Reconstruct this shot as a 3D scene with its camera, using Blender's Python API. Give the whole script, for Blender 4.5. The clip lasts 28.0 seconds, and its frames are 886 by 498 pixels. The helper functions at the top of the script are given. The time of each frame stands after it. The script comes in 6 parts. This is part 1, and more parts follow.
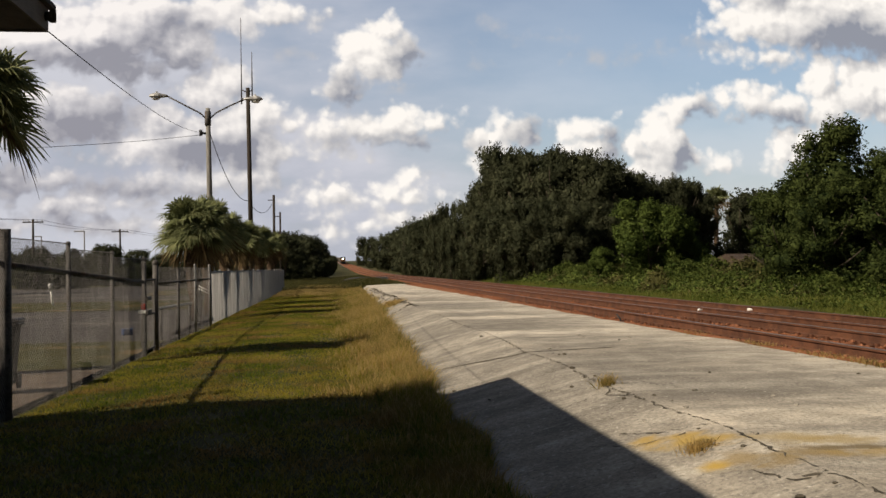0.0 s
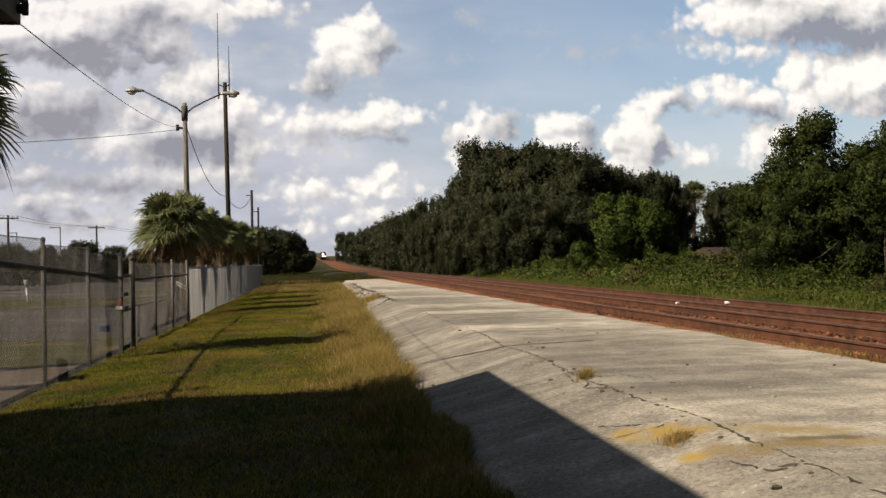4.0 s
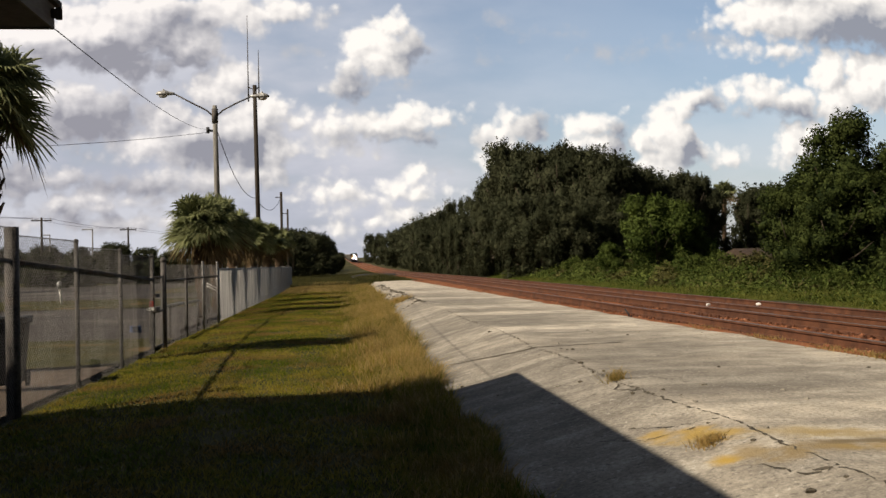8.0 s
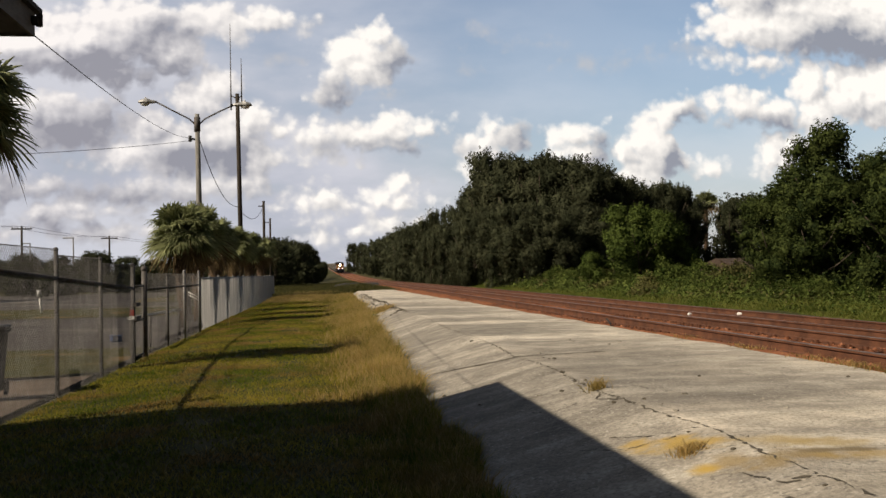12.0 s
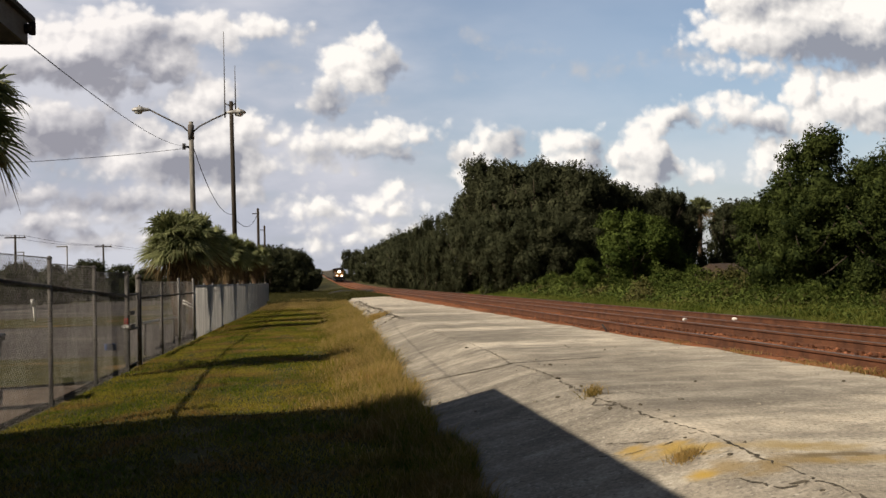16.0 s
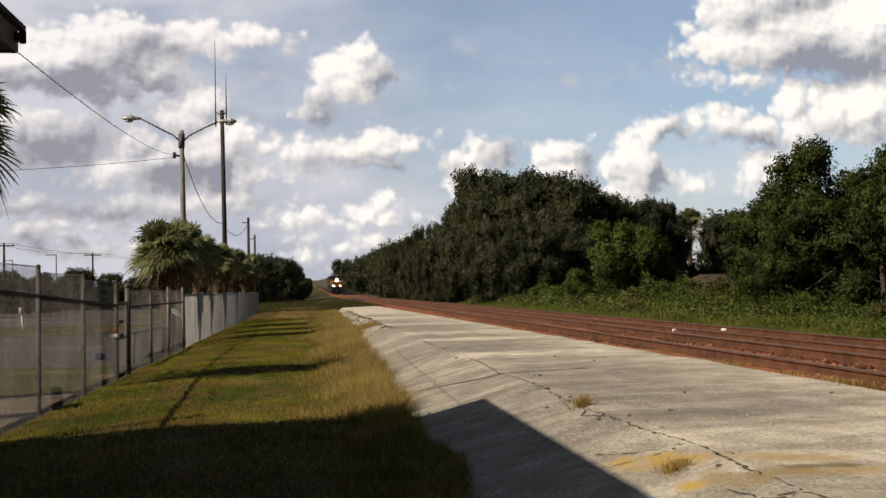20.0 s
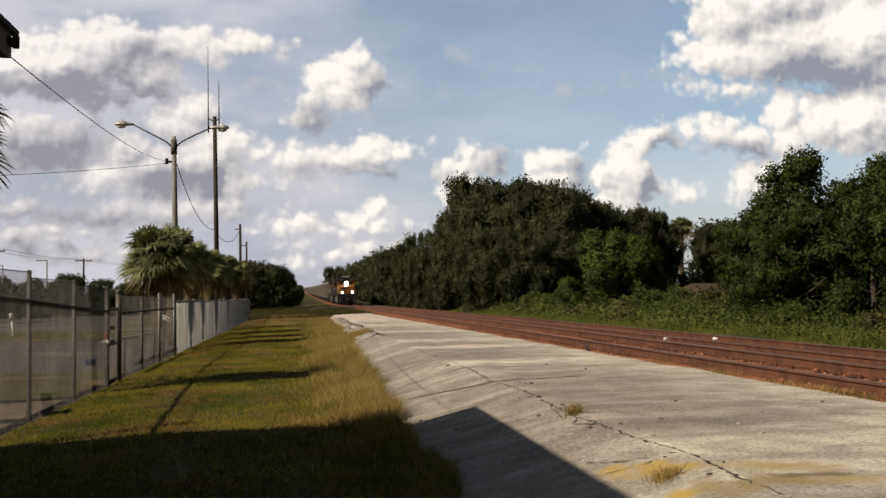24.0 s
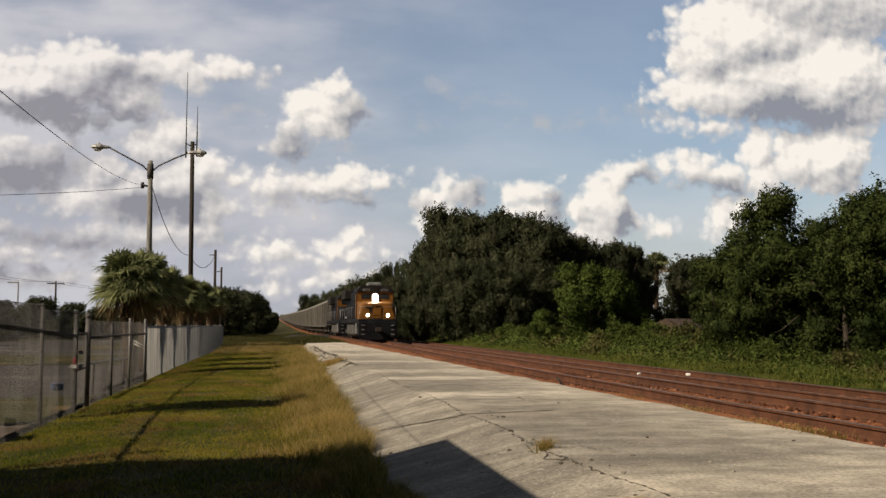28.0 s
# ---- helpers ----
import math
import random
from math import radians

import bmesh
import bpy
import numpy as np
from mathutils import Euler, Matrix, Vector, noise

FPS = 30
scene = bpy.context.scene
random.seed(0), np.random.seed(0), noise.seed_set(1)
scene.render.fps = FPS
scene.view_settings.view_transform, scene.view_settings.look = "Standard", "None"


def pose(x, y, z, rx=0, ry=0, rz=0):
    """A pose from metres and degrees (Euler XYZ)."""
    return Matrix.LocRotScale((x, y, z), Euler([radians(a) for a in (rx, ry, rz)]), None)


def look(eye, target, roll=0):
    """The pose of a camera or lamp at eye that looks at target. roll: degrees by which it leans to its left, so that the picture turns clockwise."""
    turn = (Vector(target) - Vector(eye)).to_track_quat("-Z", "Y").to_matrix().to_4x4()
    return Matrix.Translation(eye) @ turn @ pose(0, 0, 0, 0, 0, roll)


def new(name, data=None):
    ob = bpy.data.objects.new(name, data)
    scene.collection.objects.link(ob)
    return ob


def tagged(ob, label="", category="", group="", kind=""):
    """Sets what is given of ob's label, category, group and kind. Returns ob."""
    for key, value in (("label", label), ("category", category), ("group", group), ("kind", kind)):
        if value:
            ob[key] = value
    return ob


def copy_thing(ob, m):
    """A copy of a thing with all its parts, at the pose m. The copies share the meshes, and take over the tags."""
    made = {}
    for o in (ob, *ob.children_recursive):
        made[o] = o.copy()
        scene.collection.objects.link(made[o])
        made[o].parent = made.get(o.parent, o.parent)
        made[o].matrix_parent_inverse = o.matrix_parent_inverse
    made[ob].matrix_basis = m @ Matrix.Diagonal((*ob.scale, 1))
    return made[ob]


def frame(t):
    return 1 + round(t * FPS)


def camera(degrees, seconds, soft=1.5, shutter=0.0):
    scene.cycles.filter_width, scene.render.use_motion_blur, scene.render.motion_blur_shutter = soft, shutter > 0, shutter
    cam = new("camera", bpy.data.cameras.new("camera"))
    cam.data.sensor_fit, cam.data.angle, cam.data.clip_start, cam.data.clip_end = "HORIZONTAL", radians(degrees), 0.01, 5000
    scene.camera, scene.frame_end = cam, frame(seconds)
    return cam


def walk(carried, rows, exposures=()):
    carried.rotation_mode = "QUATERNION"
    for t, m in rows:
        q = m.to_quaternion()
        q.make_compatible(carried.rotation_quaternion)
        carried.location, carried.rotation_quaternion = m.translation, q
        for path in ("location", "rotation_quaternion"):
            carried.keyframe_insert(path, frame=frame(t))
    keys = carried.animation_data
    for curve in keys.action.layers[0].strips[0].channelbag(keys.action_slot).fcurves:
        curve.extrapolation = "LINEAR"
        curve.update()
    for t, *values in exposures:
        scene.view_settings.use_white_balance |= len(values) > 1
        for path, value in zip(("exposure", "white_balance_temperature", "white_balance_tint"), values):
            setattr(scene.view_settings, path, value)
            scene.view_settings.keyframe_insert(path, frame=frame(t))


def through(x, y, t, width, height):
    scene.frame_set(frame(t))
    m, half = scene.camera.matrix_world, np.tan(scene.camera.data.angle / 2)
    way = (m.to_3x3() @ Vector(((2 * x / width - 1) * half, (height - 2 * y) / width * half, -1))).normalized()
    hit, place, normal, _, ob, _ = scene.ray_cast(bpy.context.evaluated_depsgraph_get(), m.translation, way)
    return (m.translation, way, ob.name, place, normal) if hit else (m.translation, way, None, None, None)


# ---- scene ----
cam = camera(47.7, 28.0)
PATH = [
    (0, (-0.006, -0.045, 1.76), (0.226, 1.941, 1.796), -0.9),
    (0.5, (-0.01, -0.023, 1.774), (0.22, 1.963, 1.832), -1.1),
    (1, (0.006, -0.024, 1.771), (0.242, 1.961, 1.84), -0.9),
    (1.5, (-0.002, -0.024, 1.765), (0.268, 1.956, 1.831), -1.1),
    (2, (-0.008, -0.025, 1.775), (0.267, 1.955, 1.847), -1.3),
    (2.5, (-0.021, -0.07, 1.771), (0.211, 1.915, 1.847), -1.5),
    (3, (-0.014, -0.039, 1.765), (0.217, 1.947, 1.835), -1.4),
    (3.5, (0.006, -0.024, 1.755), (0.286, 1.956, 1.786), -1.1),
    (5.5, (0.0, -0.023, 1.746), (0.233, 1.964, 1.766), -1.4),
    (6, (-0.012, -0.021, 1.753), (0.217, 1.966, 1.772), -1.3),
    (6.5, (0.001, -0.024, 1.755), (0.223, 1.964, 1.783), -1.3),
    (7, (-0.005, -0.009, 1.756), (0.227, 1.977, 1.782), -1.3),
    (7.5, (0.005, -0.01, 1.749), (0.231, 1.977, 1.783), -1.3),
    (8, (-0.003, -0.02, 1.749), (0.214, 1.968, 1.778), -1.2),
    (8.5, (-0.006, -0.019, 1.761), (0.213, 1.969, 1.798), -1.3),
    (9, (-0.005, -0.026, 1.751), (0.214, 1.962, 1.776), -1.9),
    (9.5, (-0.007, -0.029, 1.75), (0.234, 1.955, 1.811), -1.4),
    (10, (-0.011, -0.037, 1.756), (0.227, 1.948, 1.81), -1.5),
    (10.5, (-0.003, -0.028, 1.756), (0.235, 1.957, 1.819), -1.5),
    (11, (-0.011, -0.041, 1.755), (0.231, 1.943, 1.812), -1.4),
    (11.5, (-0.007, -0.023, 1.747), (0.245, 1.96, 1.813), -1.4),
    (12, (0.009, -0.02, 1.745), (0.26, 1.963, 1.792), -1.1),
    (12.5, (0.002, -0.018, 1.746), (0.253, 1.965, 1.802), -1.2),
    (14.5, (-0.008, -0.019, 1.749), (0.259, 1.962, 1.814), -1.5),
    (15, (0.009, -0.014, 1.745), (0.275, 1.967, 1.813), -1.6),
    (15.5, (0.003, -0.009, 1.746), (0.271, 1.972, 1.81), -1.4),
    (16, (0.007, -0.003, 1.745), (0.269, 1.979, 1.805), -1.4),
    (16.5, (-0.004, -0.015, 1.751), (0.246, 1.969, 1.795), -1.0),
    (17, (-0.004, -0.003, 1.744), (0.26, 1.978, 1.796), -1.0),
    (17.5, (0.006, 0.007, 1.738), (0.275, 1.988, 1.787), -1.2),
    (18, (0.009, 0.007, 1.743), (0.278, 1.988, 1.817), -0.9),
    (18.5, (0.002, -0.001, 1.755), (0.27, 1.98, 1.823), -0.8),
    (19, (0.01, -0.001, 1.749), (0.285, 1.979, 1.82), -0.9),
    (19.5, (0.021, 0.001, 1.747), (0.299, 1.981, 1.815), -1.2),
    (20, (0.011, -0.014, 1.75), (0.292, 1.964, 1.829), -1.2),
    (20.5, (0.007, -0.001, 1.75), (0.285, 1.978, 1.832), -1.0),
    (21, (0.015, 0.006, 1.745), (0.296, 1.985, 1.822), -1.2),
    (21.5, (0.022, 0.023, 1.743), (0.328, 1.998, 1.84), -0.8),
    (23.5, (0.017, 0.003, 1.746), (0.324, 1.977, 1.838), -1.0),
    (24, (0.005, -0.022, 1.748), (0.302, 1.953, 1.842), -0.9),
    (24.5, (0.01, -0.01, 1.75), (0.309, 1.965, 1.849), -1.0),
    (25, (0.021, -0.006, 1.755), (0.324, 1.968, 1.857), -1.1),
    (25.5, (-0.001, -0.022, 1.757), (0.3, 1.953, 1.861), -1.1),
    (26, (0.02, 0.001, 1.749), (0.323, 1.976, 1.853), -1.0),
    (26.5, (0.021, 0.016, 1.751), (0.333, 1.989, 1.856), -0.8),
    (27, (0.051, 0.011, 1.748), (0.367, 1.983, 1.856), -0.8),
    (27.5, (0.034, 0.002, 1.768), (0.354, 1.97, 1.924), -0.1),
    (28, (0.043, 0.032, 1.761), (0.386, 1.997, 1.915), 0.2),
]
walk(cam, [(t, look(eye, target, roll)) for t, eye, target, roll in PATH], [(0, 0.38, 6850, 12), (3, 0.44, 6850, 12), (20, 0.43, 6850, 12), (25, 0.36, 6950, 12), (28, 0.27, 7000, 12)])


# ---- light ----
# sun low on the side of the fence, a little behind the viewer; the depot roof shades the foreground
SUN_WAY = Vector((5.00, 2.04, -4.14)).normalized()
world = bpy.data.worlds.new("world")
scene.world = world
world.use_nodes = True
WN, WL = world.node_tree.nodes, world.node_tree.links
WN.clear()


def wnode(tree, kind, **inputs):
    n = tree.nodes.new(kind)
    for key, value in inputs.items():
        n.inputs[int(key[1:])].default_value = value
    return n


def wmath(tree, op, a, b=None, clamp=False):
    n = tree.nodes.new("ShaderNodeMath")
    n.operation, n.use_clamp = op, clamp
    for i, v in enumerate((a, b)):
        if v is None:
            continue
        if isinstance(v, (int, float)):
            n.inputs[i].default_value = v
        else:
            tree.links.new(v, n.inputs[i])
    return n.outputs[0]


def wvec(tree, op, a, b=None, c=None):
    n = tree.nodes.new("ShaderNodeVectorMath")
    n.operation = op
    for i, v in enumerate((a, b, c)):
        if v is None:
            continue
        if isinstance(v, (tuple, list)):
            n.inputs[i].default_value = v
        else:
            tree.links.new(v, n.inputs[i])
    return n.outputs["Value" if op == "LENGTH" else "Vector"]


def wrange(tree, v, a, b, c=0.0, d=1.0):
    n = tree.nodes.new("ShaderNodeMapRange")
    n.interpolation_type = "SMOOTHSTEP"
    for i, x in zip((1, 2, 3, 4), (a, b, c, d)):
        n.inputs[i].default_value = x
    tree.links.new(v, n.inputs[0])
    return n.outputs[0]


def wmix(tree, fac, a, b):
    n = tree.nodes.new("ShaderNodeMix")
    n.data_type = "RGBA"
    for i, v in ((0, fac), (6, a), (7, b)):
        if isinstance(v, (int, float, tuple)):
            n.inputs[i].default_value = v
        else:
            tree.links.new(v, n.inputs[i])
    return n.outputs[2]


# cumulus clouds: across (to the right of the line of rails), up, half width, half height, as tangents
CLOUDS_BANK = (
    (-0.221, 0.230, 0.062, 0.0284), (-0.178, 0.242, 0.051, 0.0312), (-0.140, 0.222, 0.034, 0.0256), (-0.253, 0.214, 0.068, 0.0170),
    (-0.284, 0.225, 0.045, 0.0227), (-0.107, 0.247, 0.051, 0.0199), (-0.063, 0.251, 0.045, 0.0125), (-0.194, 0.203, 0.062, 0.0142),
    (-0.243, 0.153, 0.068, 0.0284), (-0.286, 0.145, 0.051, 0.0256), (-0.094, 0.186, 0.022, 0.0170), (-0.114, 0.172, 0.031, 0.0159),
    (-0.158, 0.144, 0.031, 0.0216), (-0.177, 0.125, 0.037, 0.0170), (-0.131, 0.128, 0.048, 0.0256), (-0.087, 0.130, 0.031, 0.0312),
    (-0.065, 0.152, 0.022, 0.0216), (-0.057, 0.116, 0.020, 0.0227))
CLOUDS_LOW_LEFT = (
    (-0.159, 0.086, 0.043, 0.0114), (-0.183, 0.084, 0.026, 0.0102), (-0.115, 0.089, 0.045, 0.0114), (-0.077, 0.091, 0.023, 0.0114),
    (-0.260, 0.087, 0.028, 0.0097), (-0.229, 0.070, 0.024, 0.0159), (-0.260, 0.060, 0.020, 0.0114), (-0.197, 0.069, 0.022, 0.0074),
    (-0.208, 0.046, 0.034, 0.0074), (-0.159, 0.048, 0.034, 0.0057), (-0.302, 0.091, 0.023, 0.0125), (-0.333, 0.078, 0.034, 0.0170),
    (-0.338, 0.126, 0.034, 0.0170), (-0.287, 0.044, 0.034, 0.0068), (-0.131, 0.108, 0.051, 0.0080))
CLOUDS_MIDDLE = (
    (0.040, 0.217, 0.030, 0.0204), (0.047, 0.206, 0.031, 0.0216), (0.060, 0.238, 0.016, 0.0159), (0.078, 0.219, 0.018, 0.0159),
    (0.031, 0.202, 0.024, 0.0114), (0.019, 0.179, 0.017, 0.0125), (0.059, 0.204, 0.020, 0.0091), (0.002, 0.138, 0.017, 0.0114),
    (0.046, 0.138, 0.031, 0.0125), (0.075, 0.147, 0.031, 0.0136), (0.105, 0.148, 0.026, 0.0097), (0.064, 0.129, 0.031, 0.0068),
    (-0.032, 0.144, 0.014, 0.0051), (-0.015, 0.121, 0.043, 0.0062), (0.179, 0.144, 0.016, 0.0136), (0.166, 0.128, 0.018, 0.0114),
    (0.196, 0.136, 0.018, 0.0125), (0.169, 0.111, 0.023, 0.0193), (0.159, 0.100, 0.015, 0.0148), (0.208, 0.129, 0.014, 0.0091))
CLOUDS_LOW_MIDDLE = (
    (-0.010, 0.072, 0.014, 0.0102), (0.012, 0.077, 0.015, 0.0125), (0.029, 0.069, 0.010, 0.0074), (-0.022, 0.076, 0.007, 0.0045),
    (0.063, 0.075, 0.017, 0.0125), (0.079, 0.089, 0.011, 0.0091), (0.044, 0.066, 0.014, 0.0068), (0.074, 0.049, 0.023, 0.0062),
    (0.039, 0.043, 0.010, 0.0040), (0.001, 0.053, 0.012, 0.0040), (0.086, 0.071, 0.011, 0.0080), (0.005, 0.033, 0.015, 0.0040),
    (-0.033, 0.067, 0.010, 0.0040), (0.117, 0.068, 0.005, 0.0040))
CLOUDS_RIGHT = (
    (0.244, 0.130, 0.011, 0.0114), (0.265, 0.136, 0.023, 0.0136), (0.282, 0.144, 0.012, 0.0085), (0.269, 0.117, 0.030, 0.0148),
    (0.320, 0.121, 0.019, 0.0170), (0.339, 0.132, 0.022, 0.0193), (0.361, 0.156, 0.020, 0.0170), (0.379, 0.166, 0.017, 0.0102),
    (0.328, 0.099, 0.032, 0.0159), (0.354, 0.121, 0.022, 0.0273), (0.418, 0.170, 0.017, 0.0097), (0.446, 0.168, 0.028, 0.0148),
    (0.479, 0.162, 0.026, 0.0148), (0.498, 0.152, 0.017, 0.0091), (0.406, 0.103, 0.014, 0.0085), (0.378, 0.109, 0.007, 0.0068),
    (0.524, 0.191, 0.023, 0.0227), (0.546, 0.202, 0.023, 0.0148), (0.574, 0.179, 0.040, 0.0312), (0.532, 0.160, 0.028, 0.0239),
    (0.494, 0.123, 0.026, 0.0204), (0.477, 0.110, 0.019, 0.0136), (0.609, 0.182, 0.045, 0.0398))
CLOUDS_HIGH_RIGHT = (
    (0.442, 0.246, 0.040, 0.0148), (0.482, 0.254, 0.074, 0.0284), (0.545, 0.269, 0.085, 0.0483), (0.614, 0.270, 0.080, 0.0596),
    (0.463, 0.214, 0.040, 0.0080), (0.515, 0.317, 0.097, 0.0511), (0.464, 0.293, 0.048, 0.0341), (0.598, 0.372, 0.136, 0.0568))
WISPS = (
    (0.283, 0.213, 0.023, 0.0074), (0.166, 0.243, 0.011, 0.0080), (0.160, 0.207, 0.011, 0.0062), (-0.025, 0.214, 0.012, 0.0051),
    (0.074, 0.180, 0.009, 0.0034), (0.098, 0.093, 0.011, 0.0028), (0.474, 0.208, 0.026, 0.0062), (0.389, 0.226, 0.034, 0.0068),
    (0.346, 0.217, 0.020, 0.0062), (-0.013, 0.248, 0.034, 0.0057), (0.228, 0.232, 0.023, 0.0028))

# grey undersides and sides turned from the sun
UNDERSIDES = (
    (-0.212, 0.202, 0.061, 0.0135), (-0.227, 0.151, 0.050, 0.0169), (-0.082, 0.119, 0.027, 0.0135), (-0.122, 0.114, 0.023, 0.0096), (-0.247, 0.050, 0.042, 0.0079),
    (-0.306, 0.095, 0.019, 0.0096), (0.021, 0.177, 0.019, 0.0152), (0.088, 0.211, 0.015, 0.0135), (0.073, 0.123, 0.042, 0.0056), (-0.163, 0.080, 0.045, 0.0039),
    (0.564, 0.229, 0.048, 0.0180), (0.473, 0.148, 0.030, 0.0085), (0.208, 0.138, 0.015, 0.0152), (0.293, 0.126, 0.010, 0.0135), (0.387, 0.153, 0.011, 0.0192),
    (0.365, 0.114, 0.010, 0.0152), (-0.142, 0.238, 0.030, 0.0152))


def cloud_field(name, clouds):
    """How deep a way of looking lies inside the clouds (1 at the heart of one, 0 at its rim), with and without billows."""
    tree = bpy.data.node_groups.new(name, "ShaderNodeTree")
    tree.interface.new_socket("Place", in_out="INPUT", socket_type="NodeSocketVector")
    tree.interface.new_socket("Billows", in_out="OUTPUT", socket_type="NodeSocketFloat")
    tree.interface.new_socket("Depth", in_out="OUTPUT", socket_type="NodeSocketFloat")
    gi, go = tree.nodes.new("NodeGroupInput"), tree.nodes.new("NodeGroupOutput")

    def noise_at(scale, detail, rough, place, colour=False):
        n = tree.nodes.new("ShaderNodeTexNoise")
        n.inputs["Scale"].default_value, n.inputs["Detail"].default_value, n.inputs["Roughness"].default_value = scale, detail, rough
        tree.links.new(place, n.inputs["Vector"])
        return n.outputs[1 if colour else 0]

    def heaps_at(scale, place):
        n = tree.nodes.new("ShaderNodeTexVoronoi")
        n.feature = "SMOOTH_F1"
        n.inputs["Scale"].default_value, n.inputs["Smoothness"].default_value = scale, 0.35
        tree.links.new(place, n.inputs["Vector"])
        return wmath(tree, "SUBTRACT", 0.42, n.outputs["Distance"])

    warp = wvec(tree, "SUBTRACT", noise_at(26.0, 4.0, 0.6, gi.outputs[0], True), (0.5, 0.5, 0.5))
    place = wvec(tree, "MULTIPLY_ADD", warp, (0.034, 0.022, 0.0), gi.outputs[0])
    near = None
    for cu, cv, ru, rv in clouds:
        away = wvec(tree, "LENGTH", wvec(tree, "MULTIPLY_ADD", place, (1 / ru, 1 / rv, 0), (-cu / ru, -cv / rv, 0)))
        away = wmath(tree, "MULTIPLY", wmath(tree, "SUBTRACT", away, 1.0), rv)
        if near is None:
            near = away
        else:
            n = tree.nodes.new("ShaderNodeMath")
            n.operation = "SMOOTH_MIN"
            n.inputs[2].default_value = 0.007
            tree.links.new(near, n.inputs[0]), tree.links.new(away, n.inputs[1])
            near = n.outputs[0]
    depth = wmath(tree, "MULTIPLY", wmath(tree, "SUBTRACT", 0.0045, near), 62.0)
    soft_warp = wvec(tree, "MULTIPLY_ADD", warp, (0.016, 0.012, 0.0), gi.outputs[0])
    puffs = wmath(tree, "MULTIPLY", wmath(tree, "SUBTRACT", noise_at(34.0, 7.0, 0.58, wvec(tree, "MULTIPLY", gi.outputs[0], (1.0, 1.15, 1.0))), 0.5), 1.15)
    puffs = wmath(tree, "ADD", puffs, wmath(tree, "MULTIPLY", heaps_at(58.0, soft_warp), 0.95))
    puffs = wmath(tree, "ADD", puffs, wmath(tree, "MULTIPLY", heaps_at(135.0, soft_warp), 0.42))
    puffs = wmath(tree, "ADD", puffs, 0.14)
    tree.links.new(wmath(tree, "ADD", depth, puffs), go.inputs[0])
    tree.links.new(depth, go.inputs[1])
    return tree


